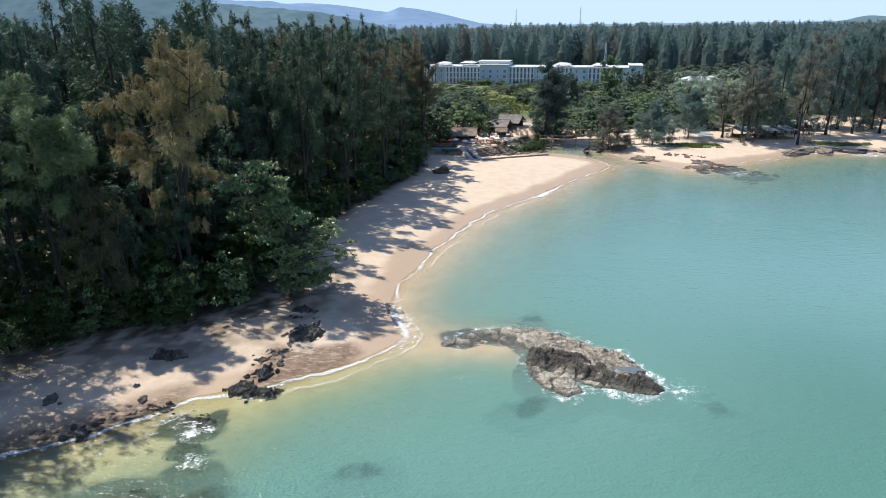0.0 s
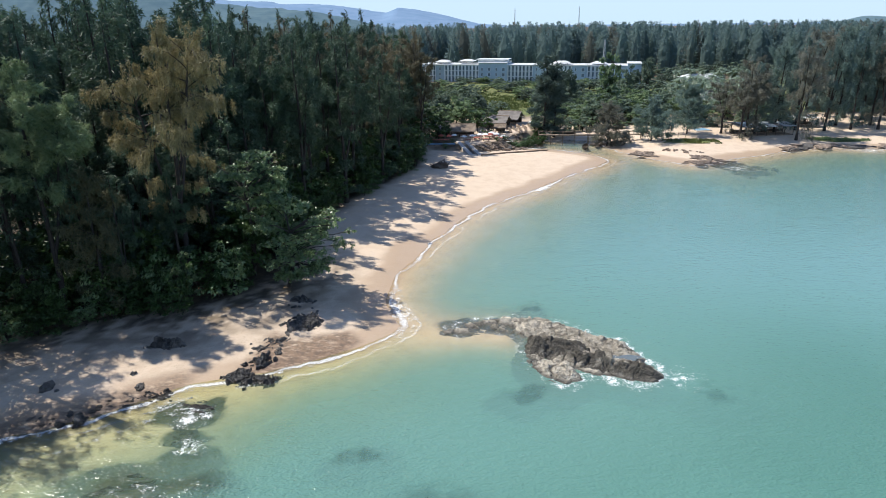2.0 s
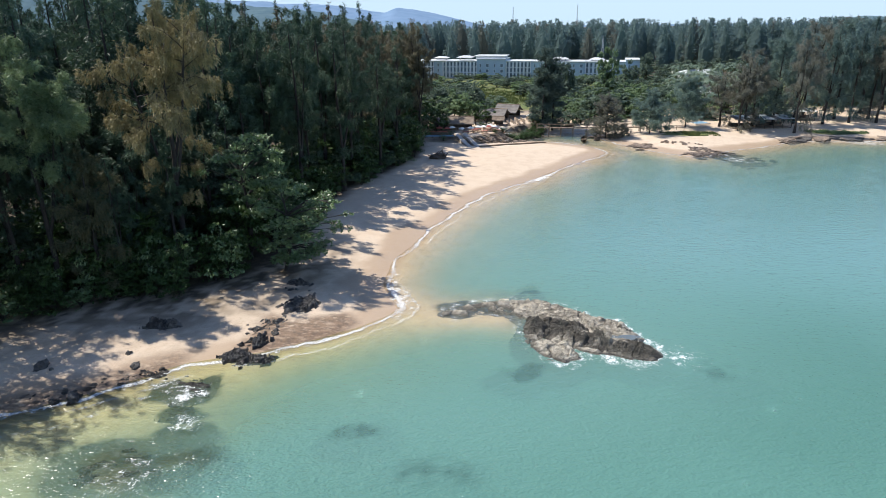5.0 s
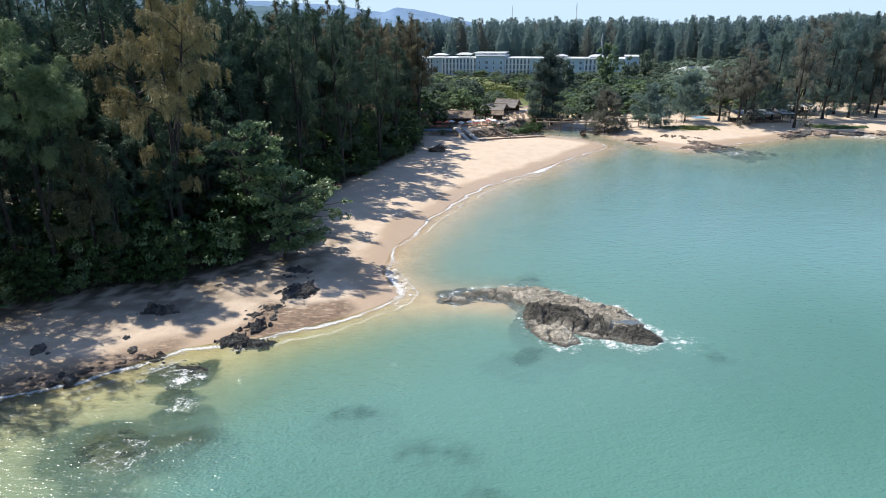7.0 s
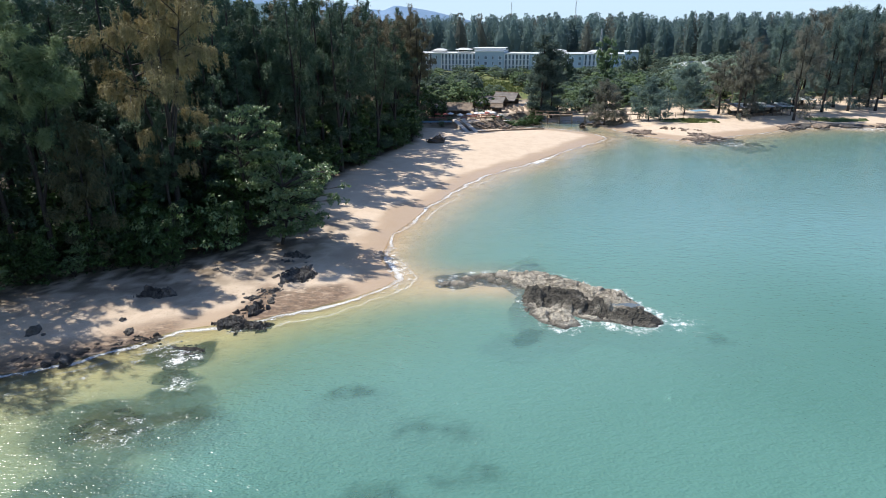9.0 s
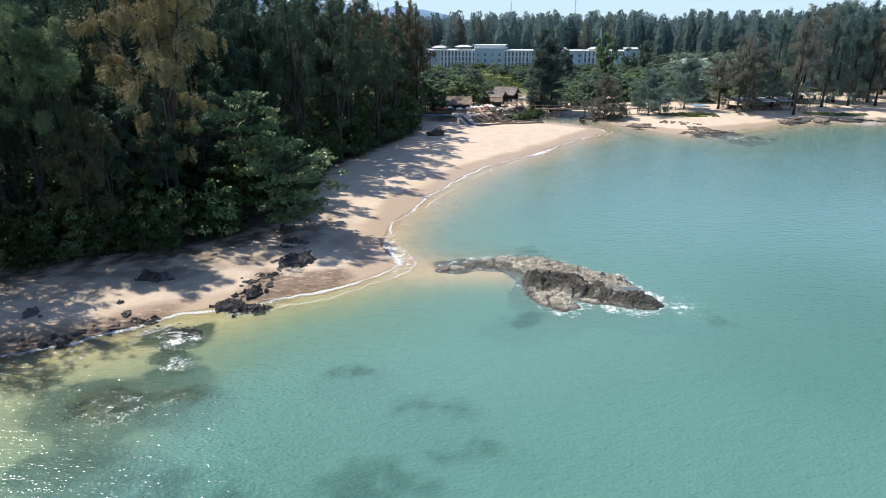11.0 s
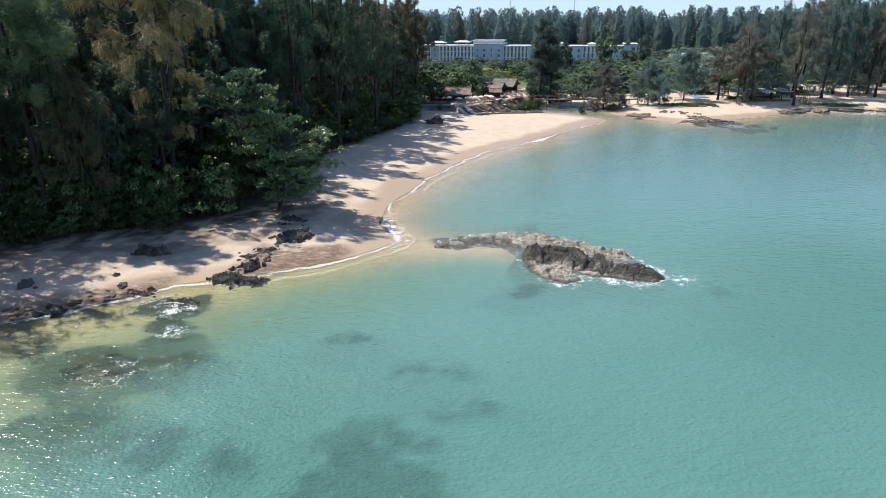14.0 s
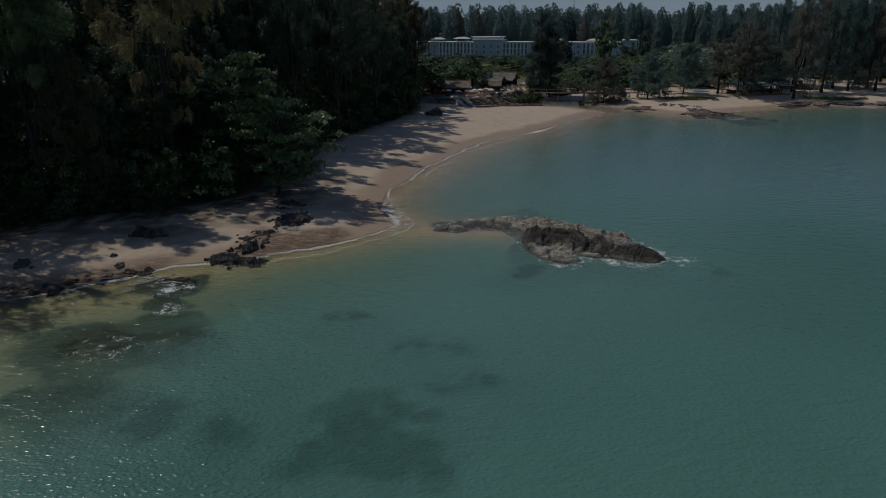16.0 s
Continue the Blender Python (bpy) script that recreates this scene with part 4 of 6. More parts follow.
    p, o = np.repeat(p, per, 0), np.repeat(o, per, 0)
    p = p + rng.normal(0, length * 0.30, p.shape)
    fall = rng.random((len(p), 1)) ** 1.5
    p[:, 2:] -= fall * curtain
    way = o * 0.5 + rng.normal(0, 0.42, p.shape) + [0, 0, 0.25] - np.array([0, 0, 1.0]) * (0.4 + fall) * droop
    return merge(wood), sprays(p, way, length, width, rng)


def tree(name, label, category, wood, crown, bark, needles, group=""):
    base = thing(name, Matrix.Translation((0, 0, -500)), label, category, group)
    piece("trunk", mesh_np("trunk", *wood, bark, True), base)
    piece("crown", mesh_np("crown", *crown, needles), base)
    return base


def lobed(seed, h, r, leaves, size, stem=0.35, lobes=26, flat=0.6, up=1.0, lean=(0, 0), squash=0.8, fill=0.5, low=1.55, clump=0.27):
    """A broad-leaved crown: limbs that end in lobes of leaves."""
    rng = np.random.default_rng(seed)
    top = np.array([lean[0] * 0.4, lean[1] * 0.4, h * stem])
    zs = np.linspace(0, 1, 6)[:, None]
    wood = [tube_np(zs * top + rng.normal(0, 0.03 * h, (6, 3)) * zs * (1 - zs), np.linspace(0.022 * h + 0.04, 0.013 * h + 0.02, 6), 7)]
    mid = np.array([lean[0], lean[1], h * (0.5 + stem * 0.45)])
    pts, nrm = [], []
    for k in range(lobes):
        a, u = k * 2.39996, (k + 0.5) / lobes
        e = math.asin(1 - low * u)
        way = np.array([math.cos(a) * math.cos(e), math.sin(a) * math.cos(e), math.sin(e)])
        far = rng.uniform(fill, 1.0)
        far *= rng.choice([0.85, 1.0, 1.18])
        c = mid + way * np.array([r, r, h * (1 - (0.5 + stem * 0.45)) * squash * 1.15]) * far * 0.82
        q = np.linspace(0, 1, 4)[:, None]
        arm = top + (c - top) * q + np.array([0, 0, 0.1 * h]) * q * (1 - q) + rng.normal(0, 0.03 * r, (4, 3)) * q
        wood.append(tube_np(arm, np.linspace(0.009 * h + 0.015, 0.012, 4), 3))
        m = max(4, leaves // lobes)
        g = rng.normal(0, 1, (m, 3))
        g /= np.linalg.norm(g, axis=1)[:, None]
        g *= rng.uniform(0.25, 1.0, (m, 1)) ** 0.6
        pts.append(c + g * np.array([clump * r, clump * r, clump * 0.48 * r]) * rng.uniform(0.6, 1.35))
        nrm.append(g * 0.6 + [0, 0, up])
    p, n = np.concatenate(pts), np.concatenate(nrm)
    n = n + rng.normal(0, flat, n.shape)
    n /= np.linalg.norm(n, axis=1)[:, None]
    a = np.cross(n, rng.normal(size=n.shape))
    a /= np.linalg.norm(a, axis=1)[:, None]
    b = np.cross(n, a)
    s = size * rng.uniform(0.6, 1.3, (len(p), 1))
    v = np.stack([p - a * s, p + b * s * 0.5 - n * s * 0.1, p + a * s, p - b * s * 0.5 - n * s * 0.1], 1).reshape(-1, 3)
    return merge(wood), (v, np.arange(4 * len(p)).reshape(-1, 4))


# the golden casuarina that stands out before the wood, with its paler and darker neighbours
def set_down(proto, x, y, turn=0.0, size=1.0, wide=None, first=False, sink=0.1):
    m = pose(x, y, ground_z(x, y) - sink, 0, 0, turn)
    w = wide or size
    if first:
        proto.matrix_basis = m @ Matrix.Diagonal((w, w, size, 1))
        return proto
    ob = copy_thing(proto, m)
    ob.matrix_basis = m @ Matrix.Diagonal((w, w, size, 1))
    return ob


gold = tree("casuarina_tree", "tall casuarina with drooping golden-brown needle sprays at the beach edge", "tree",
            *casuarina(11, 33.5, 8.8, 1350, 44, 0.44, 0.075, 0.30, 1.5, 54, "oval", 3, 1.25, 0.07, (3.3, 0.1, 1.2)), BARK, NEEDLE_GOLD)
set_down(gold, -33.6, 78.5, 0, first=True)
pale = tree("casuarina_tree", "casuarina with feathery pale green needles beside the beach", "tree",
            *casuarina(12, 28, 5.2, 900, 46, 0.5, 0.075, 0.52, 0.7, 46, "oval", 1, 0.6, 0.10), BARK, NEEDLE_PALE)
set_down(pale, -45.0, 68.8, 40, 1.06, first=True)
low = tree("casuarina_tree", "lower dark casuarina with tawny needle tips beside the beach", "tree",
           *casuarina(13, 19, 5.2, 900, 46, 0.48, 0.075, 0.06, 1.1, 44, "oval", 1, 0.9, 0.10), BARK, NEEDLE_TAWNY)
set_down(low, -40.3, 69.4, 120, 0.95, first=True)
edge_rng = random.Random(3)
heads = []
for k, (mat, label) in enumerate(((NEEDLE, "tall dark green casuarina of the beach wood"), (NEEDLE_BLUE, "tall bluish-green casuarina of the beach wood"),
                                  (NEEDLE, "dense dark green casuarina of the beach wood"), (NEEDLE_BROWN, "tall casuarina with browning needles in the beach wood"))):
    heads.append(tree("casuarina_tree", label, "tree", *casuarina(20 + k, 31, 5.0, 640, 36, 0.58, 0.11, 0.10, 0.9, 46, "oval", 1 + k % 2, 0.8, 0.11), BARK, mat, "beach wood"))
thin = [tree("casuarina_tree", "open-crowned casuarina at the edge of the beach wood", "tree", *casuarina(26 + k, 31, 5.4, 420, 34, 0.55, 0.10, 0.08, 0.9, 44, "oval", 1, 0.8, 0.13), BARK, NEEDLE, "beach wood") for k in range(2)]
gappy = [tree("casuarina_tree", "open casuarina with clumped needles whose gaps dapple the beach", "tree", *casuarina(38 + k, 31, 6.4, 430, 16, 0.5, 0.12, 0.16, 0.9, 44, "oval", 1, 0.7, 0.26), BARK, NEEDLE, "beach wood") for k in range(2)]
mids = []
for k, (mat, label) in enumerate(((NEEDLE, "dark green casuarina deep in the wood"), (NEEDLE_BLUE, "bluish-green casuarina deep in the wood"), (NEEDLE_BROWN, "brown-tinged casuarina deep in the wood"))):
    mids.append(tree("casuarina_tree", label, "tree", *casuarina(30 + k, 31, 5.0, 360, 15, 0.65, 0.21, 0.12, 0.9, 34, "oval", 1 + k % 2, 0.8, 0.14), BARK, mat, "beach wood"))

fluff = [tree("casuarina_tree", label, "tree", *casuarina(45 + k, 31, 5.2, 460, 18, 0.6, 0.17, 0.14, 0.9, 44, "oval", 1 + k % 2, 0.8, 0.11), BARK, mat, "beach wood")
         for k, (mat, label) in enumerate(((NEEDLE, "full dark green casuarina behind the beach"), (NEEDLE_BLUE, "full bluish-green casuarina behind the beach"), (NEEDLE_BROWN, "full brown-tinged casuarina behind the beach")))]
spots = []


def free_spot(x, y, gap):
    if all((x - a) ** 2 + (y - b) ** 2 > gap * gap for a, b in spots):
        spots.append((x, y))
        return True
    return False


spots += [(-33.6, 78.5), (-45, 68.8), (-40.3, 69.4)]
used = set()


def plant(protos, x, y, size, wide=None):
    p = edge_rng.choice(protos)
    first = p.name not in used
    used.add(p.name)
    return set_down(p, x, y, edge_rng.uniform(0, 360), size, wide, first)


def wood_depth(x, y):
    return float(outline_distance(np.array([x]), np.array([y]), WOOD_EDGE)[0])


tries = 0
front = back_ = 0
while tries < 6000 and front < 36:
    tries += 1
    x, y = edge_rng.uniform(-70, 0), edge_rng.uniform(58, 190)
    if x < -0.80 * y:
        continue
    d = wood_depth(x, y)
    bearing, far = math.degrees(math.atan2(x, y)), math.hypot(x, y)
    if (-33 < bearing < -16 and far < 92) or (bearing < -29 and far < 84) or (x > -42 and y < 103):
        continue
    if 1.5 < d < 15 and free_spot(x, y, 4.3):
        front += 1
        plant(thin if d < 6.5 and y < 150 else heads[:3] if edge_rng.random() < (0.85 if y < 128 else 0.45) else heads[3:], x, y, edge_rng.uniform(0.8, 1.0) + 0.012 * d * (1 if y < 140 else 0.2), edge_rng.uniform(0.85, 1.15))
tries = 0
while tries < 8000 and back_ < 112:
    tries += 1
    x, y = edge_rng.uniform(-190, 0), edge_rng.uniform(70, 290)
    if x < -0.80 * y:
        continue
    d = wood_depth(x, y)
    if (14 < d < 75 or (d > 8 and y > 84)) and math.hypot(x, y) > 90 and not (x > -42 and y < 103) and free_spot(x, y, 5.0):
        back_ += 1
        near_ = y < 140 and x > -110
        kinds = fluff if near_ else mids
        lift_ = 0.11 * smooth(np.float64(-x), 24, 42) if near_ else 0.0
        plant(kinds[:2] if edge_rng.random() < 0.8 else kinds[2:], x, y, edge_rng.uniform(0.98, 1.2) + float(lift_), edge_rng.uniform(0.95, 1.3))

made = tries = 0
while made < 18 and tries < 4000:
    tries += 1
    x, y = edge_rng.uniform(-78, -34), edge_rng.uniform(92, 126)
    if x > -0.72 * y and wood_depth(x, y) > 6 and free_spot(x, y, 3.4):
        made += 1
        plant(fluff if edge_rng.random() < 0.25 else fluff[:2], x, y, edge_rng.uniform(1.06, 1.24), edge_rng.uniform(0.95, 1.2))

# the wood goes on along the shore, and shades the beach from there
for x, y, s in ((-56, 62, 0.95), (-62, 57, 1.0), (-60, 67, 1.05), (-68, 53, 1.0), (-53.5, 54, 1.0), (-60, 49, 1.0), (-66, 46, 1.0), (-74, 48, 1.0), (-50.5, 60, 0.85), (-49, 57.5, 0.95), (-54, 58.5, 1.0), (-58.5, 53.5, 1.0), (-52.5, 63.5, 0.95), (-52, 50.5, 1.0), (-56, 46, 1.0),
                (-58, 70, 1.0), (-63, 64, 1.0), (-68, 60, 1.0), (-57.5, 57.5, 0.95), (-49.5, 51, 0.95)):
    plant(gappy, x, y, s)
for x, y, s in ((-33.8, 76.8, 0.56), (-38.4, 75.6, 0.5)):
    plant(heads[:2], x, y, s, s * 1.1)
for x, y, s in ((-43.0, 71.8, 0.74), (-48.6, 68.5, 0.9), (-38.2, 71.4, 0.55)):
    plant(gappy, x, y, s, s * 0.95)

# the sea almond that leans out over the sand, and the undergrowth at the wood's foot
def tiered(seed, plates, size, reach_z, lean, root):
    """A spreading crown in flat tiers: long level limbs that carry plates of leaf rosettes. reach_z: (height, reach to the open side, reach elsewhere)."""
    rng = np.random.default_rng(seed)
    zz, far_, near_ = np.array(reach_z).T
    top = np.array([lean[0], lean[1], zz[-1] * 0.85])
    q = np.linspace(0, 1, 9)[:, None]
    stem = top * q + np.array([1.6, -0.8, 0]) * np.sin(q * 3.1) * 0.6
    wood = [tube_np(stem, np.linspace(root, 0.07, 9), 8)]
    pts, nrm = [], []
    for k in range(plates):
        z = zz[0] + (zz[-1] - zz[0]) * ((k + rng.random()) / plates)
        z = zz[0] + (z - zz[0]) // 1.9 * 1.9 + rng.normal(0, 0.2)
        az = rng.choice([rng.normal(-0.25, 0.75), rng.uniform(-3.14, 3.14)], p=[0.62, 0.38])
        open_ = max(0.0, math.cos(az + 0.25)) ** 1.5
        reach = (np.interp(z, zz, far_) * open_ + np.interp(z, zz, near_) * (1 - open_)) * rng.uniform(0.35, 1.0)
        start = np.array([np.interp(z * 0.8, stem[:, 2], stem[:, 0]), np.interp(z * 0.8, stem[:, 2], stem[:, 1]), z * 0.8])
        end = np.array([start[0] + math.cos(az) * reach, start[1] + math.sin(az) * reach, z])
        u = np.linspace(0, 1, 5)[:, None]
        arm = start + (end - start) * u + np.array([0, 0, 0.06 * reach]) * np.sin(u * 3.1) + rng.normal(0, 0.03 * reach, (5, 3)) * u
        wood.append(tube_np(arm, np.linspace(0.02 + 0.012 * reach, 0.015, 5), 4))
        wide = rng.uniform(0.9, 1.9)
        m = int(14 * wide * wide)
        a, r = rng.uniform(0, 6.283, m), np.sqrt(rng.random(m))
        r = r * (0.75 + 0.35 * np.sin(3 * a + k)) * wide
        c = arm[-1] + np.c_[r * np.cos(a), r * np.sin(a), rng.normal(0, 0.17, m) - 0.2 * r * r / wide]
        for _ in range(4):
            w = rng.uniform(0, 6.283)
            e = arm[-1] + np.array([math.cos(w) * wide, math.sin(w) * wide, -0.15 * wide]) * 0.85
            wood.append(tube_np(np.array([arm[-2], (arm[-1] + e) / 2, e]), np.array([0.03, 0.018, 0.008]), 3))
        pts.append(c)
    c = np.repeat(np.concatenate(pts), 6, 0)
    n = len(c)
    turn = np.tile(np.arange(6) * 1.047, n // 6) + np.repeat(rng.uniform(0, 6.283, n // 6), 6) + rng.normal(0, 0.2, n)
    dip = rng.normal(-0.25, 0.6, n)
    out = np.c_[np.cos(turn) * np.cos(dip), np.sin(turn) * np.cos(dip), np.sin(dip)]
    across = np.c_[-np.sin(turn), np.cos(turn), rng.normal(0, 0.75, n)]
    s = size * rng.uniform(0.65, 1.25, (n, 1))
    v = np.stack([c, c + out * s * 0.6 + across * s * 0.27, c + out * s * 1.05, c + out * s * 0.6 - across * s * 0.27], 1).reshape(-1, 3)
    return merge(wood), (v, np.arange(4 * n).reshape(-1, 4))


almond = tree("sea_almond_tree", "spreading sea almond tree with tiered glossy leaves over the sand", "tree",
              *tiered(51, 70, 0.32, [(2.6, 4.0, 2.5), (5.0, 8.6, 3.5), (8.0, 8.4, 4.5), (10.5, 6.6, 4.5), (13.0, 4.0, 3.5)], (0.6, -1.0), 0.26), BARK, LEAF)
set_down(almond, -20.6, 78.4, 0, first=True)
almond2 = tree("sea_almond_tree", "tall sea almond tree with flat leaf tiers at the wood edge", "tree",
               *tiered(52, 70, 0.32, [(7.5, 3.5, 4.0), (10.0, 5.0, 5.0), (13.0, 5.2, 6.0), (15.5, 4.8, 6.0), (18.2, 4.2, 5.0)], (-0.5, -0.6), 0.34), BARK, LEAF)
set_down(almond2, -26.6, 83.2, 0, first=True)
shrubs = [tree("shrub", "leafy green shrub at the foot of the wood", "shrub", *lobed(60 + k, 4.2, 2.9, 1050, 0.2, 0.1, 24, 0.6, 1.0, (0, 0), 1.3, 0.3, 1.95), BARK, m, "undergrowth")
          for k, m in enumerate((LEAF_DARK, LEAF, LEAF_DARK))]
edge_line = [p for p in WOOD_EDGE[2:13]]
for k in range(74):
    s = edge_rng.random() * (len(edge_line) - 1)
    i = int(s)
    x = edge_line[i][0] + (edge_line[i + 1][0] - edge_line[i][0]) * (s - i)
    y = edge_line[i][1] + (edge_line[i + 1][1] - edge_line[i][1]) * (s - i)
    x -= edge_rng.uniform(-0.3, 4.5) * (0.9 if y > 75 else 0.2)
    y += edge_rng.uniform(0.3, 6.0) * (1.0 if y < 75 else 0.1)
    if x > -26.5 and y < 92:  # open sand under the sea almonds
        continue
    plant(shrubs, x, y, edge_rng.uniform(0.6, 1.35) * (1.15 if y < 80 else 0.9), edge_rng.uniform(0.7, 1.2))
for x, y, k in ((-50.5, 66.0, 0.8), (-48.2, 67.6, 0.7), (-46.2, 68.6, 0.8), (-44, 70.0, 0.7), (-41.5, 71.6, 0.8), (-39, 72.4, 0.6), (-36.4, 72.6, 0.7), (-33.8, 73.2, 0.65), (-53, 64.2, 0.9)):
    plant(shrubs, x + 2.2, y - 3.0, k, k * 1.15)

# lower casuarinas between the golden tree and the tall wood
made = tries = 0
while made < 26 and tries < 4000:
    tries += 1
    x, y = edge_rng.uniform(-60, -29), edge_rng.uniform(82, 106)
    if wood_depth(x, y) > 2.5 and free_spot(x, y, 3.6):
        made += 1
        plant(fluff[:2], x, y, edge_rng.uniform(0.5, 0.8), edge_rng.uniform(0.8, 1.05))
# dark young growth that fills the wood between the stems
under = [tree("young_tree", "shaded young tree under the tall casuarinas", "tree", *lobed(65 + k, 9.5, 4.2, 640, 0.44, 0.15, 24, 0.6, 0.8, (0, 0), 1.3, 0.3, 1.9), BARK, LEAF_DARK, "understorey") for k in range(2)]
for x, y in ((-40, 76), (-42.5, 80), (-38, 83.5), (-46, 77), (-48, 84), (-35, 86), (-41.5, 88), (-44, 74), (-30.5, 84), (-52, 80), (-37, 75.5), (-27, 86), (-25, 90), (-29, 91), (-24, 95), (-28, 97), (-32, 95), (-26, 101), (-33, 100), (-23.5, 86), (-31, 88), (-37, 92), (-38, 98), (-50, 73), (-53, 68)):
    plant(under, x, y, edge_rng.uniform(0.8, 1.15))
made = tries = 0
while made < 90 and tries < 9000:
    tries += 1
    x, y = edge_rng.uniform(-75, -2), edge_rng.uniform(60, 175)
    d = wood_depth(x, y)
    if 3.0 < d < 22 and x > -0.82 * y and math.hypot(x + 34.4, y - 78.5) > 3.0 and free_spot(x, y, 2.6):
        made += 1
        plant(under, x, y, edge_rng.uniform(0.5, 1.1), edge_rng.uniform(0.8, 1.1))

for k in range(30):
    y = 90 + 78 * edge_rng.random()
    x = float(np.interp(y, [88, 110, 132, 151, 168], [-20, -20, -12, -4, -2.5])) - edge_rng.uniform(0.8, 4.2)
    plant(under, x, y, edge_rng.uniform(0.4, 0.75), edge_rng.uniform(0.6, 0.9))

# ---- the far shore: grove, young trees, gardens ----
tall = tree("casuarina_tree", "tall dark casuarina beside the beach restaurant", "tree", *casuarina(71, 24, 4.8, 1100, 14, 0.9, 0.18, 0.05, 0.7, 44, "oval", 1, 0.8, 0.11), BARK, NEEDLE_SOFT, "")
set_down(tall, 32, 195, 0, 1.0, 1.35, first=True)
set_down(tall, 35.5, 197, 80, 0.72, 1.1)
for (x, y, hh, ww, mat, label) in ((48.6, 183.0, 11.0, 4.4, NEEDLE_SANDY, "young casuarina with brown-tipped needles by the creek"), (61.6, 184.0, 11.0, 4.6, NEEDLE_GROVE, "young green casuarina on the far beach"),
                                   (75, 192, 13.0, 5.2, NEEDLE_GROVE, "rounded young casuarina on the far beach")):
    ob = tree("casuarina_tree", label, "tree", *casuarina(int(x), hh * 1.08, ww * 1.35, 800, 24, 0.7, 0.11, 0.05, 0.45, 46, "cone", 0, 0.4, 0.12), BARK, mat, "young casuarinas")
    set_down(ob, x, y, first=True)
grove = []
for k, (mat, label) in enumerate(((NEEDLE_GROVE, "tall grey-green casuarina paled by haze in the far grove"), (NEEDLE_GROVE_DARK, "tall dark casuarina in the far grove"), (NEEDLE_SANDY, "tall brownish casuarina in the far grove"),
                                  (NEEDLE_GROVE, "tall haze-blued casuarina in the far grove"))):
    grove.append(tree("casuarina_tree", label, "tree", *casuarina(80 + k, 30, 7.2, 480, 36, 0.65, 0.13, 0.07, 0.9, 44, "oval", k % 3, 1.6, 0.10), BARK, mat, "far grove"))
for x, y, s, w in ((89, 187, 0.62, 0.85), (92, 190, 0.7, 1.0), (96, 193, 0.72, 1.0), (86, 194, 0.55, 0.9), (104.4, 185, 0.9, 0.9), (103, 195, 0.85, 0.95), (111, 198, 0.95, 1.0), (119.3, 196.5, 1.0, 1.0),
                   (128, 205, 1.02, 1.0), (128.5, 198, 0.95, 0.9), (138.5, 204.5, 1.03, 1.05), (137, 197.5, 0.98, 0.95), (147, 202, 1.0, 1.0), (155, 206, 1.0, 1.1), (121, 211, 1.0, 1.1), (142, 214, 1.05, 1.1),
                   (113, 212, 0.9, 1.0), (133, 220, 1.02, 1.1), (155, 222, 1.05, 1.1), (165, 212, 1.0, 1.1), (99, 203, 0.75, 0.9), (175, 205, 1.0, 1.1)):
    p = grove[2] if x < 93 else edge_rng.choice(grove)
    first = p.name not in used
    used.add(p.name)
    set_down(p, x, y, edge_rng.uniform(0, 360), s, w, first)

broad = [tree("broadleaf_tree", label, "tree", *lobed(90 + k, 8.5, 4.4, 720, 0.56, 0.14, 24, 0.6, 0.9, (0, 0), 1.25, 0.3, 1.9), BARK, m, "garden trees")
         for k, (m, label) in enumerate(((LEAF_BRIGHT, "bright green broadleaf tree in the resort gardens"), (LEAF_MID, "haze-dulled green broadleaf tree in the resort gardens"), (LEAF_DEEP, "dark green broadleaf tree in the resort gardens")))]


def scatter(protos, n, x0, x1, y0, y1, gap, s0, s1, rule=None):
    made = tries_ = 0
    while made < n and tries_ < n * 60:
        tries_ += 1
        x, y = edge_rng.uniform(x0, x1), edge_rng.uniform(y0, y1)
        if rule and not rule(x, y):
            continue
        if free_spot(x, y, gap):
            made += 1
            plant(protos, x, y, edge_rng.uniform(s0, s1), edge_rng.uniform(0.85, 1.25))


def palm(seed, h):
    rng = np.random.default_rng(seed)
    z = np.linspace(0, 1, 9)
    lean = rng.uniform(-1.2, 1.2, 2)
    p = np.c_[lean[0] * z ** 2, lean[1] * z ** 2, h * z]
    vs, fs, n = [], [], 0
    for k in range(16):
        a, e = k * 2.39996, rng.uniform(-0.3, 1.1)
        l = rng.uniform(2.6, 3.6)
        q = np.linspace(0, 1, 9)
        rib = p[-1] + np.c_[np.cos(a) * l * q * math.cos(e * 0.6), np.sin(a) * l * q * math.cos(e * 0.6), l * (math.sin(e) * q - 0.75 * q ** 2)]
        across = np.array([-math.sin(a), math.cos(a), 0])
        for i in range(8):
            for s in (-1, 1):
                w = 0.85 * math.sin(math.pi * (0.15 + 0.8 * q[i]))
                tipp = rib[i] + across * s * w + (rib[i + 1] - rib[i]) * 0.7 + [0, 0, -0.30 * w]
                vs += [rib[i], rib[i + 1], tipp]
                fs.append((n, n + 1, n + 2))
                n += 3
    return tube_np(p, np.linspace(0.17, 0.10, 9), 6), (np.array(vs), np.array(fs))


palms = [tree("coconut_palm", "coconut palm with silvery green fronds", "palm tree", *palm(k, 8.0), BARK_PALE, FROND, "coconut palms") for k in range(3)]
scatter(palms, 56, 84, 156, 208, 330, 4.0, 0.8, 1.2, lambda x, y: 0.36 * y < x < 0.48 * y)


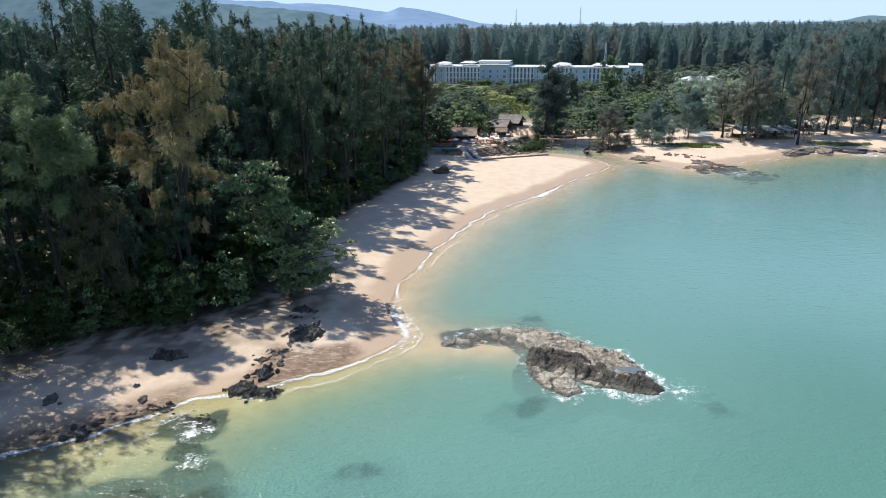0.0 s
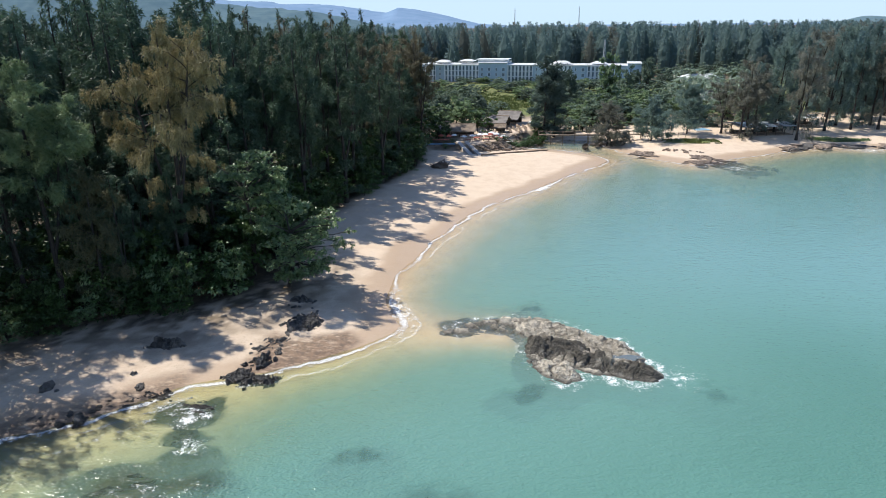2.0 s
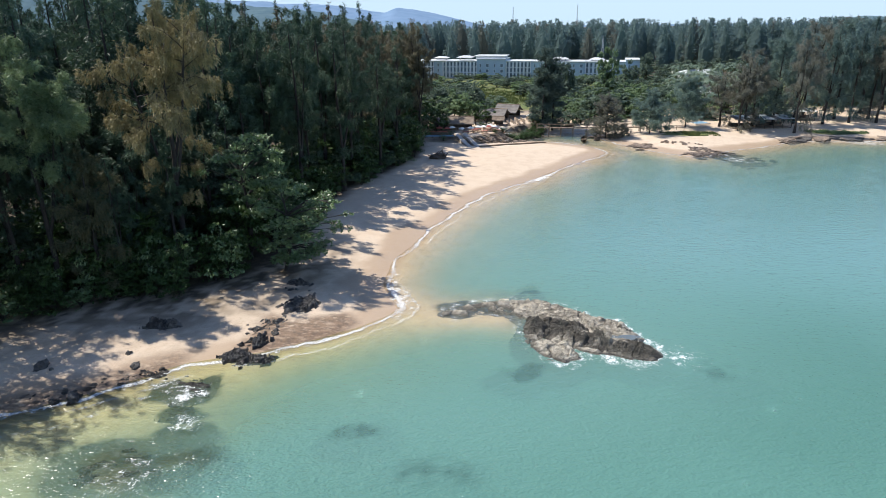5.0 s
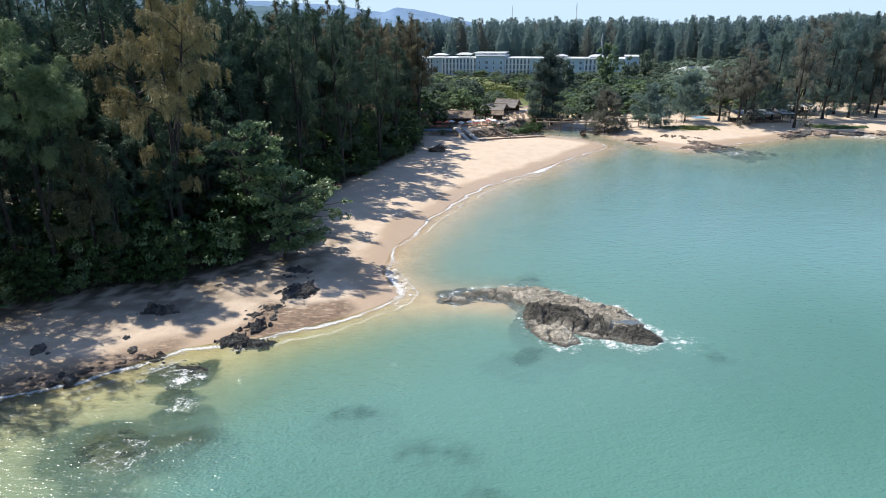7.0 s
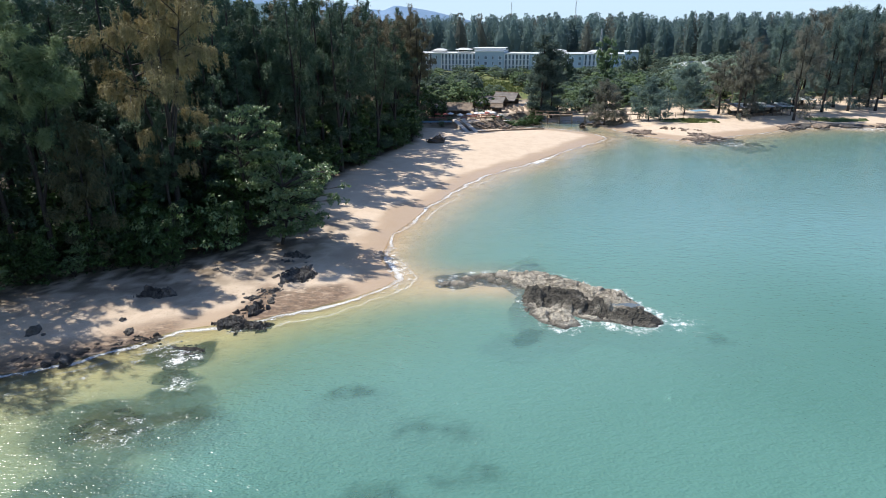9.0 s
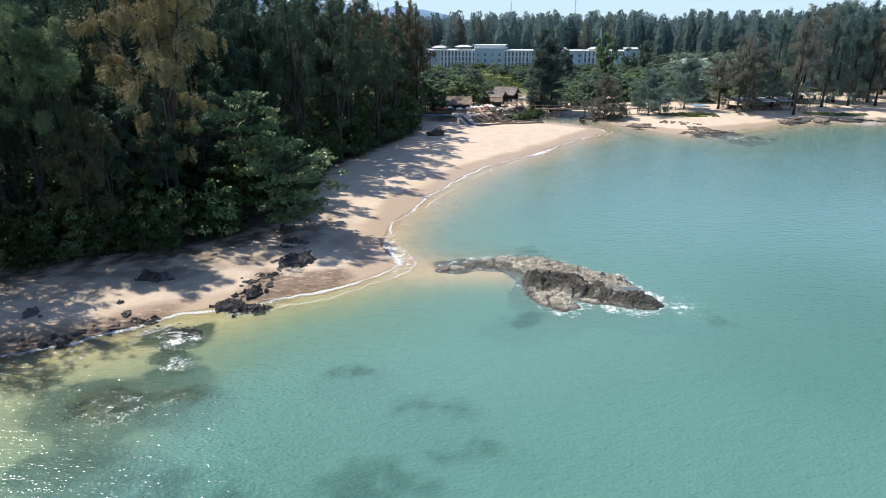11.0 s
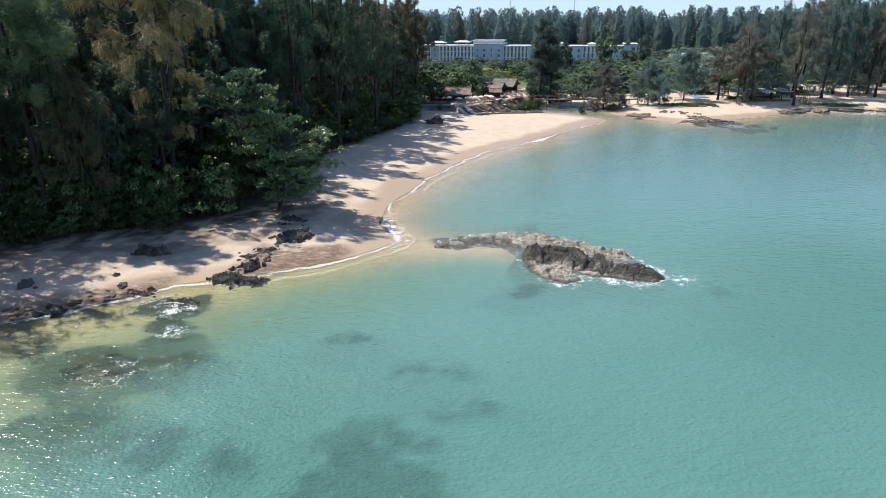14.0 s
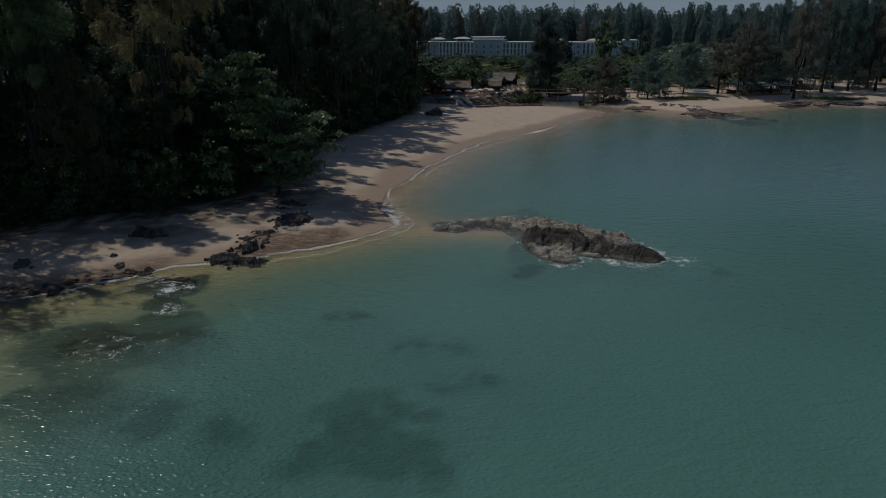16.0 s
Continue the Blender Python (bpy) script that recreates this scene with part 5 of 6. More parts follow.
scatter([broad[2], broad[0]], 14, -6, 12, 193, 235, 4.5, 0.8, 1.25, lambda x, y: not (3 < x < 14 and y < 195))
scatter([broad[0], broad[1]], 46, 36, 88, 208, 262, 4.6, 0.55, 1.05)
scatter([broad[0], broad[1], broad[2]], 64, 34, 150, 255, 325, 5, 0.36, 0.7)
scatter([broad[0], broad[1]], 40, -12, 100, 318, 366, 4, 0.28, 0.45)
scatter([broad[1], broad[2]], 46, 96, 200, 322, 405, 5.5, 0.6, 1.0)
for x, y, s, w, p in ((67, 258, 2.4, 1.35, 0), (50.5, 252, 1.8, 1.0, 2), (96, 300, 2.0, 0.9, 2), (84, 288, 1.5, 1.0, 1)):
    plant([broad[p]], x, y, s, w)
bushes = [tree("bush", "rounded green bush in the resort gardens", "bush", *lobed(68 + k, 4.2, 2.9, 520, 0.36, 0.1, 16, 0.5, 1.0, (0, 0), 1.3, 0.3, 1.95), BARK, m, "garden bushes") for k, m in enumerate((LEAF_BRIGHT, LEAF_MID))]
scatter(bushes, 60, 36, 90, 204, 250, 3.0, 0.7, 1.3)
scatter(bushes, 44, -6, 34, 218, 330, 4.0, 0.6, 1.0, lambda x, y: not (14 < x < 34 and 250 < y < 305))
for x, y, s in ((-4, 177, 0.8), (-7.5, 174, 0.9), (-0.5, 181, 0.8), (2.0, 183.5, 0.6), (-8, 180, 1.0), (-3, 186, 1.0), (11.5, 193.5, 0.8), (14.5, 191, 0.7)):
    plant(under, x, y, s)
scatter([broad[2], broad[1]], 12, -10, 12, 235, 330, 6, 0.7, 1.1)
scatter([broad[1], broad[0]], 14, 88, 112, 205, 250, 5, 0.6, 1.0)


# ---- far woods, past counting ----
def far_wood(name, label, seed, count, x0, x1, y0, y1, hh, needles, rule=None, per=430):
    """Trees past counting: lumpy crowns, closed inside, with sprays that fray their outline."""
    rng = np.random.default_rng(seed)
    x, y = rng.uniform(x0, x1, count * 4), rng.uniform(y0, y1, count * 4)
    if rule is not None:
        ok = rule(x, y)
        x, y = x[ok], y[ok]
    x, y = x[:count], y[:count]
    n = len(x)
    h, r = hh * rng.uniform(0.8, 1.06, n), rng.uniform(5.2, 8.8, n)
    gz = land(x, y)[0]
    lev, sides = np.linspace(0.0, 1.0, 9), 8

    def shape(u):
        return (0.55 + 0.45 * np.sin(np.pi * np.clip(0.15 + 0.85 * u, 0, 1))) * (1 - 0.85 * u ** 3.5)

    a = np.linspace(0, 2 * np.pi, sides, endpoint=False)
    ring = (r[:, None] * shape(lev))[:, :, None] * 0.7 * rng.uniform(0.75, 1.0, (n, 9, sides))
    v = np.stack([x[:, None, None] + ring * np.cos(a), y[:, None, None] + ring * np.sin(a),
                  gz[:, None, None] + h[:, None, None] * (0.03 + 0.86 * lev[None, :, None]) + rng.normal(0, 0.5, (n, 9, sides))], -1).reshape(-1, 3)
    i, k, j = np.meshgrid(np.arange(n), np.arange(8), np.arange(sides), indexing="ij")
    at, nx = i * 9 * sides + k * sides, (j + 1) % sides
    quads = np.stack([at + j, at + nx, at + sides + nx, at + sides + j], -1).reshape(-1, 4)
    core = np.concatenate([quads[:, [0, 1, 2]], quads[:, [0, 2, 3]]])
    u = rng.random((n, per)) ** 0.75
    rad = r[:, None] * shape(u) * rng.uniform(0.5, 1.08, (n, per))
    az = rng.uniform(0, 2 * np.pi, (n, per))
    az = az + 0.7 * np.sin(az * 5 + u * 17)
    p = np.stack([x[:, None] + rad * np.cos(az), y[:, None] + rad * np.sin(az), gz[:, None] + h[:, None] * (0.03 + 0.94 * u)], -1).reshape(-1, 3)
    way = np.stack([np.cos(az), np.sin(az), 0.2 + 0.9 * u ** 3], -1).reshape(-1, 3) + rng.normal(0, 0.5, p.shape)
    sv, sf = sprays(p, way, 1.25, 0.7, rng)
    base = thing(name, Matrix(), label, "woods", kind="stuff")
    piece("crowns", mesh_np("crowns", *merge([(v, core), (sv, sf)]), needles), base)


far_wood("casuarina_woods", "dense far belt of casuarinas paled by haze", 101, 380, -120, 560, 400, 560, 30.5, NEEDLE_HAZED, lambda x, y: (y > 410 + 0.0 * x) & (x < 0.85 * y))
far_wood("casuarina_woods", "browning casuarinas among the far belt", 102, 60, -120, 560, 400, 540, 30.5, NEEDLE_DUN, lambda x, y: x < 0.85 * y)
far_wood("casuarina_woods", "casuarina wood behind the grove", 103, 230, 120, 420, 218, 420, 30, NEEDLE_HAZED, lambda x, y: (x > 0.52 * y + 16) & (x < 0.9 * y) & (y > 235))
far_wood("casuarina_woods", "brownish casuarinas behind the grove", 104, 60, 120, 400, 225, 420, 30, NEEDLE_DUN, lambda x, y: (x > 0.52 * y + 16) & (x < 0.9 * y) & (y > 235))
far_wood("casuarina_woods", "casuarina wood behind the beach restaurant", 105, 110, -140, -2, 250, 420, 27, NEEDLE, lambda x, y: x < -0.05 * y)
far_wood("casuarina_woods", "deeper trees of the far casuarina belt", 107, 260, -120, 640, 560, 720, 30.5, NEEDLE_HAZED, lambda x, y: x < 0.85 * y, 110)
far_wood("tree_belt", "thinning belt of trees on the far plain", 106, 420, -600, 900, 700, 1200, 30, NEEDLE_HAZED, None, 60)


def hills(name, label, dist, deep, profile, mat, seed, step):
    xs_ = np.arange(profile[0][0], profile[-1][0] + 1, step)
    ys_ = np.linspace(0, 1, 14)
    gx, gy = np.meshgrid(xs_, ys_)
    top = np.interp(gx, [p[0] for p in profile], [p[1] for p in profile])
    top = top + (fbm(gx * 6 / deep, gy * 3, seed, 4) - 0.5) * 0.16 * np.abs(top) + (fbm(gx * 40 / deep, gy * 9, seed + 1, 3) - 0.5) * 0.04 * np.abs(top)
    z = top * np.sin(np.pi / 2 * gy) - 6 * (1 - gy)
    v = np.stack([gx, dist + (gy - 1) * deep, z], -1).reshape(-1, 3)
    nx = len(xs_)
    i, j = np.meshgrid(np.arange(13), np.arange(nx - 1), indexing="ij")
    q = np.stack([i * nx + j, i * nx + j + 1, (i + 1) * nx + j + 1, (i + 1) * nx + j], -1).reshape(-1, 4)
    tagged(piece(name, mesh_np(name, v, q, mat, True)), label, "hills", kind="structure")


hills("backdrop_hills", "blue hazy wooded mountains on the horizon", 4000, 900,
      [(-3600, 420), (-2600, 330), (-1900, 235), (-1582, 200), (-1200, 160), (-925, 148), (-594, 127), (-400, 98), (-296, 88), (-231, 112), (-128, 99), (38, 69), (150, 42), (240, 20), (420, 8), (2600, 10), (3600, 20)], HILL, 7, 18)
hills("backdrop_foothills", "wooded foothills in haze-blued green", 1500, 300,
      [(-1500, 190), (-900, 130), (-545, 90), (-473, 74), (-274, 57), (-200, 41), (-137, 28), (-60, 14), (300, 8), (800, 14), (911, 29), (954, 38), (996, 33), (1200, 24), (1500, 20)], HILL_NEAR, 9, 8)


# ---- the hotel ----
def hotel():
    base = thing("hotel_building", pose(-11.5, 376, -0.6, 0, 0, -14.4), "long white and blue-grey four-storey hotel with flat pale roofs", "hotel")
    H, F = 12.0, 2.9
    glass = bmesh.new()
    box(glass, 0, 1.0, 0, 0.12, 0, 1.7)
    glass_me = bpy.data.meshes.new("window")
    glass.to_mesh(glass_me)
    glass.free()
    glass_me.materials.append(GLASS_DARK)
    rim = bmesh.new()
    rings = [[rim.verts.new((u, y, z)) for u, z in ((a, b), (1 - a, b), (1 - a, 1.7 - b), (a, 1.7 - b))] for y in (-0.05, 0.0) for a, b in ((-0.07, -0.1), (0.03, 0.03))]
    for k in range(4):
        j = (k + 1) % 4
        for p, q in ((0, 1), (3, 2), (2, 0), (1, 3)):
            rim.faces.new((rings[p][k], rings[p][j], rings[q][j], rings[q][k]))
    rim_me = bpy.data.meshes.new("window_frame")
    rim.to_mesh(rim_me)
    rim.free()
    rim_me.materials.append(WHITE_WALL)
    x = 0.0
    for width, kind in ((10, "white"), (5, "blue"), (20, "white"), (16, "tall"), (14, "white"), (12, "blue"), (9, "white"), (8, "blue"), (15, "white"), (6, "blue"), (7, "tall")):
        bm = bmesh.new()
        top = H + (1.2 if kind == "tall" else 0)
        deep = -2.2 if kind == "tall" else (-0.8 if kind == "blue" else 0)
        box(bm, x, x + width, deep, 15, -1, top, 0.05)
        part("wall", bm, WHITE_WALL if kind == "white" else BLUE_WALL, base, "" if kind == "white" else "blue-grey painted block")
        bm = bmesh.new()
        box(bm, x - 0.25, x + width + 0.25, deep - 0.6, 15.4, top + 0.003, top + 0.4, 0.05)
        part("roof", bm, ROOF_PALE, base)
        n = int(width / (1.95 if kind == "white" else 3.4))
        for k in range(n):
            cx = x + (k + 0.5) * width / n
            if kind == "white":
                bm = bmesh.new()
                box(bm, x + k * width / n - 0.24, x + k * width / n + 0.24, deep - 0.75, deep, -1, top)
                part("fin", bm, WHITE_WALL, base)
            for floor in range(4):
                ob = new("window", glass_me)
                ob.parent = base
                wide = 1.0 if kind == "white" else (1.5 if k % 2 else 0.8)
                ob.matrix_basis = Matrix.Translation((cx - wide / 2, deep - 0.06, 0.5 + floor * F)) @ Matrix.Diagonal((wide, 1, 1.5 if kind == "white" else 0.95, 1))
                piece("window_frame", rim_me, ob)
        x += width
    for cx, w, z in ((13, 8, 13.6), (27, 9, 14.0), (80, 9, 13.4), (100, 8, 13.2)):
        bm = bmesh.new()
        for dx in (-w * 0.35, w * 0.35):
            box(bm, cx + dx - 0.2, cx + dx + 0.2, 5.8, 6.2, 11, z)
        bmesh.ops.create_cone(bm, cap_ends=True, segments=4, radius1=w * 0.72, radius2=w * 0.3, depth=0.9, matrix=Matrix.Translation((cx, 6, z + 0.4)) @ Euler((0, 0, math.pi / 4)).to_matrix().to_4x4())
        part("roof_canopy", bm, ROOF_PALE, base)
    bm = bmesh.new()
    box(bm, 34, 50, 1, 13, 13.0, 14.8)
    part("roof_house", bm, WHITE_WALL, base)
    bm = bmesh.new()
    box(bm, 33, 51, 0, 14, 14.803, 15.1)
    part("roof_house_cover", bm, ROOF_PALE, base)


hotel()


def mast(x, y, h):
    base = thing("radio_mast", Matrix.Translation((x, y, ground_z(x, y))), "thin steel radio mast above the far trees", "mast", "radio masts")
    bm = bmesh.new()
    for k in range(3):
        a = k * 2.094
        pole(bm, (1.2 * math.cos(a), 1.2 * math.sin(a), 0), (0.3 * math.cos(a), 0.3 * math.sin(a), h), 0.14, 0.1, 5)
    part("leg_frame", bm, STEEL, base)
    bm = bmesh.new()
    for k in range(int(h / 3)):
        for j in range(3):
            a, b = j * 2.094, (j + 1) * 2.094
            r0, r1 = 1.2 - 0.9 * k * 3 / h, 1.2 - 0.9 * (k + 1) * 3 / h
            beam(bm, (r0 * math.cos(a), r0 * math.sin(a), k * 3), (r1 * math.cos(b), r1 * math.sin(b), k * 3 + 3), 0.09)
    part("bracing", bm, STEEL, base)


mast(146, 700, 46)
mast(78, 690, 44)
mast(93, 372, 22)


def shed(name, label, x, y, w, d, h, turn, wall, roofm):
    base = thing(name, pose(x, y, ground_z(x, y), 0, 0, turn), label, "building")
    bm = bmesh.new()
    box(bm, -w / 2, w / 2, -d / 2, d / 2, -0.5, h, 0.04)
    part("wall", bm, wall, base)
    bm = bmesh.new()
    e = 0.7
    v = [bm.verts.new(p) for p in ((-w / 2 - e, -d / 2 - e, h), (w / 2 + e, -d / 2 - e, h), (w / 2 + e, d / 2 + e, h), (-w / 2 - e, d / 2 + e, h), (-w / 2 + w * 0.18, 0, h + d * 0.2), (w / 2 - w * 0.18, 0, h + d * 0.2))]
    for f in ((0, 1, 5, 4), (1, 2, 5), (2, 3, 4, 5), (3, 0, 4), (3, 2, 1, 0)):
        bm.faces.new([v[i] for i in f])
    part("roof", bm, roofm, base)
    for k in range(max(1, int(w / 3))):
        bm = bmesh.new()
        cx = -w / 2 + (k + 0.5) * w / max(1, int(w / 3))
        box(bm, cx - 0.6, cx + 0.6, -d / 2 - 0.05, -d / 2 + 0.05, 0.9, 2.2)
        part("window", bm, GLASS_DARK, base)


shed("pavilion", "low white pavilion with a pale sheet roof among palms", 127, 318, 17, 9, 5.6, -6, WHITE_WALL, ROOF_PALE)
shed("bungalow", "small white garden bungalow among trees", 112, 268, 5, 5, 4.2, 10, WHITE_WALL, THATCH_GREY)
shed("bungalow", "small pale garden bungalow behind the young trees", 100, 240, 4, 4, 4.0, -10, WHITE_WALL, ROOF_PALE)


# ---- beach restaurant ----
def thatched_hut(x, y, w, d, eave, ridge, turn, mat, label):
    base = thing("thatched_hut", pose(x, y, ground_z(x, y), 0, 0, turn), label, "hut", "beach restaurant huts")
    for sx in (-1, -0.33, 0.33, 1):
        for sy in (-1, 1):
            bm = bmesh.new()
            pole(bm, (sx * w * 0.46, sy * d * 0.44, -0.6), (sx * w * 0.46, sy * d * 0.44, eave + 0.25), 0.13, 0.11)
            part("post", bm, WOOD_DARK, base)
    for s in (-1, 1):
        bm = bmesh.new()
        n = 8
        rows_ = []
        for k in range(n + 1):
            u = k / n
            yy, zz = s * (d / 2 + 0.7) * (1 - u), eave + (ridge - eave) * u
            sag = 0.18 * math.sin(math.pi * u)
            rows_.append([[bm.verts.new((-w / 2 - 0.6 + (w + 1.2) * j / 12, yy, zz - sag + dz + 0.05 * math.sin(j * 2.1 + k))) for j in range(13)] for dz in (0.0, 0.22)])
        for k in range(n):
            for j in range(12):
                for lay in (0, 1):
                    bm.faces.new((rows_[k][lay][j], rows_[k][lay][j + 1], rows_[k + 1][lay][j + 1], rows_[k + 1][lay][j]))
        for j in range(12):
            bm.faces.new((rows_[0][0][j], rows_[0][0][j + 1], rows_[0][1][j + 1], rows_[0][1][j]))
        for k in range(n):
            for j in (0, 12):
                bm.faces.new((rows_[k][0][j], rows_[k + 1][0][j], rows_[k + 1][1][j], rows_[k][1][j]))
        bmesh.ops.recalc_face_normals(bm, faces=bm.faces)
        part("roof_slope", bm, mat, base)
    bm = bmesh.new()
    pole(bm, (-w / 2 - 0.6, 0, ridge + 0.18), (w / 2 + 0.6, 0, ridge + 0.18), 0.16, 0.16)
    part("ridge_pole", bm, WOOD, base)
    bm = bmesh.new()
    box(bm, -w * 0.45, w * 0.45, d * 0.40, d * 0.43, -0.3, eave)
    part("back_wall", bm, WOOD_DARK, base)


thatched_hut(7.0, 187.5, 6.2, 6, 1.6, 3.3, -6, THATCH, "brown thatched open beach hut on posts")
thatched_hut(17.2, 204, 9.0, 8, 1.5, 3.4, -22, THATCH_GREY, "grey thatched restaurant roof on posts")
thatched_hut(23.2, 211, 6.5, 8, 1.7, 3.8, -22, THATCH_GREY, "grey thatched restaurant roof on posts")
thatched_hut(18.4, 193.5, 2.6, 3.2, 1.4, 2.4, -10, THATCH, "small pale thatched kiosk")
thatched_hut(1.2, 189, 4.4, 5, 1.7, 3.0, 8, THATCH_GREY, "low grey thatched shelter under trees")


def umbrella(cloth, label):
    base = thing("beach_umbrella", Matrix.Translation((0, 0, -500)), label, "umbrella", "beach umbrellas")
    bm = bmesh.new()
    pole(bm, (0, 0, -0.2), (0, 0, 1.75), 0.03, 0.025)
    part("pole", bm, WOOD, base)
    bm = bmesh.new()
    c = bm.verts.new((0, 0, 1.85))
    r1 = [bm.verts.new((0.48 * math.cos(k * math.pi / 4), 0.48 * math.sin(k * math.pi / 4), 1.69)) for k in range(8)]
    r2 = [bm.verts.new((0.95 * math.cos(k * math.pi / 4), 0.95 * math.sin(k * math.pi / 4), 1.45)) for k in range(8)]
    r3 = [bm.verts.new((0.95 * math.cos(k * math.pi / 4), 0.95 * math.sin(k * math.pi / 4), 1.33)) for k in range(8)]
    for k in range(8):
        j = (k + 1) % 8
        bm.faces.new((c, r1[k], r1[j]))
        bm.faces.new((r1[k], r2[k], r2[j], r1[j]))
        bm.faces.new((r2[k], r3[k], r3[j], r2[j]))
    part("canopy", bm, cloth, base)
    return base


def table_set():
    base = thing("picnic_table", Matrix.Translation((0, 0, -500)), "red-painted wooden picnic table with benches on the terrace", "table", "terrace tables")
    bm = bmesh.new()
    box(bm, -0.9, 0.9, -0.4, 0.4, 0.7, 0.76)
    part("tabletop", bm, RED_CLOTH, base)
    for s in (-1, 1):
        bm = bmesh.new()
        box(bm, -0.9, 0.9, s * 0.75 - 0.15, s * 0.75 + 0.15, 0.41, 0.46)
        part("bench", bm, WOOD, base)
        bm = bmesh.new()
        beam(bm, (s * 0.7, -0.7, 0), (s * 0.7, 0.2, 0.72), 0.08)
        beam(bm, (s * 0.7, 0.7, 0), (s * 0.7, -0.2, 0.72), 0.08)
        beam(bm, (s * 0.7, -0.8, 0.4), (s * 0.7, 0.8, 0.4), 0.08)
        part("trestle", bm, WOOD, base)
    return base


def lounger():
    base = thing("sun_lounger", Matrix.Translation((0, 0, -500)), "wooden sun lounger on the sand terrace", "lounger", "terrace loungers")
    bm = bmesh.new()
    box(bm, -0.33, 0.33, -0.6, 0.75, 0.28, 0.34)
    part("bed", bm, WOOD, base)
    bm = bmesh.new()
    beam(bm, (0, 0.72, 0.32), (0, 1.25, 0.75), 0.66, 0.05)
    part("backrest", bm, WOOD, base)
    for sx in (-0.28, 0.28):
        for sy in (-0.5, 0.65):
            bm = bmesh.new()
            box(bm, sx - 0.03, sx + 0.03, sy - 0.03, sy + 0.03, 0, 0.279)
            part("leg", bm, WOOD, base)
    return base


def spread(proto, places, gap=None):
    for k, (x, y, a) in enumerate(places):
        m = pose(x, y, ground_z(x, y), 0, 0, a)
        if k == 0:
            proto.matrix_basis = m
        else:
            copy_thing(proto, m)


spread(umbrella(CANVAS, "white canvas beach umbrella open over the terrace"),
       [(6.7, 177.6, 0), (9.2, 178.8, 9), (11.4, 180.6, 20), (13.0, 181, 5), (16.1, 181.5, 30), (18.4, 183.0, 12), (14.9, 183.4, 8), (20.4, 184.4, 8), (29.0, 203.0, 0), (4.0, 180, 10)])
spread(umbrella(CANVAS_RED, "faded red beach umbrella open over the terrace"), [(14.4, 181.2, 0), (2.6, 178.6, 8), (0.4, 179.5, 30)])
T = random.Random(8)
spread(table_set(), [(8 + 2.3 * k + T.uniform(-0.4, 0.4), 177.0 + 0.55 * k + 2.4 * (k % 2) + T.uniform(-0.4, 0.4), T.uniform(-20, 20)) for k in range(6)] +
       [(9.5 + 2.1 * k, 181.8 + 0.4 * k, T.uniform(-20, 20)) for k in range(5)] + [(-1.5 + 1.9 * k, 176.8 + T.uniform(-1, 1), T.uniform(-20, 20)) for k in range(3)])
spread(lounger(), [(21.5 + 1.7 * (k % 6) + T.uniform(-0.3, 0.3), 194.5 + 2.1 * (k // 6) + T.uniform(-0.3, 0.3), T.uniform(-15, 15)) for k in range(30)])


def ramp_wall(x0, x1):
    """A sloping concrete cheek of the steps down to the beach."""
    base = thing("stair_wall", Matrix(), "pale concrete cheek wall sloping down to the beach", "wall", "beach steps")
    bm = bmesh.new()
    a, b = (x0, 176.5, ground_z(x0, 178) + 0.1), (x1, 164.0, 1.25)
    beam(bm, (a[0], a[1], a[2] - 0.3), (b[0], b[1], b[2] - 0.3), 1.15, 1.2)
    bmesh.ops.bevel(bm, geom=list(bm.edges), offset=0.05, segments=1, affect="EDGES")
    part("cheek", bm, CONCRETE, base)


ramp_wall(5.0, 8.3)
ramp_wall(7.2, 10.6)
stairs = thing("beach_stairs", Matrix(), "dark timber steps between concrete walls down to the beach", "stairs")
for k in range(16):
    u = k / 15
    bm = bmesh.new()
    cx, cy, cz = 6.1 + 3.3 * u, 176.3 - 12.2 * u, 2.6 - 1.4 * u
    box(bm, cx - 0.75, cx + 0.75, cy - 0.42, cy + 0.42, cz - 0.6, cz, 0.03)
    part("step", bm, WOOD_DARK, stairs)

# timbers and stones that hold the bank
for k in range(34):
    u = T.random()
    x, y = 10.5 + 13 * u + T.uniform(-0.5, 0.5), 171.6 + 8.2 * u + T.uniform(-1.4, 1.4)
    base = thing("log", Matrix.Translation((x, y, ground_z(x, y))), "grey weathered log lying on the bank", "log", "bank timbers")
    bm = bmesh.new()
    a = T.uniform(-0.9, 0.9)
    l = T.uniform(0.9, 2.0)
    dx, dy = math.cos(a) * l, math.sin(a) * l
    pole(bm, (-dx, -dy, 0.15 + ground_z(x - dx, y - dy) - ground_z(x, y)), (dx, dy, 0.15 + ground_z(x + dx, y + dy) - ground_z(x, y)), T.uniform(0.12, 0.24), T.uniform(0.08, 0.16))
    part("stem", bm, WOOD_DARK if T.random() < 0.55 else WOOD, base)
for k in range(40):
    u = T.random()
    w = T.uniform(0.35, 0.9)
    rock(BLACKS + BROWNS, 10 + 20 * u, 170.6 + 12.5 * u + T.uniform(-1.3, 1.6), w * 1.3, w, w * 0.7, "dark stone set in the bank", "bank stones")
for x, y, s in ((24, 182, 0.5), (25.5, 183.5, 0.6), (27, 185, 0.6), (29, 185.5, 0.6), (30.5, 188, 0.7), (28, 189.5, 0.5), (31, 191, 0.6), (22.5, 181, 0.35), (28.5, 187, 0.55), (-3, 173, 0.6), (1.5, 171.5, 0.45), (-5, 171, 0.7), (3.5, 173.5, 0.4), (13.5, 185.5, 0.4), (-1, 182, 0.7), (1, 184, 0.6)):
    plant(shrubs, x, y, s)
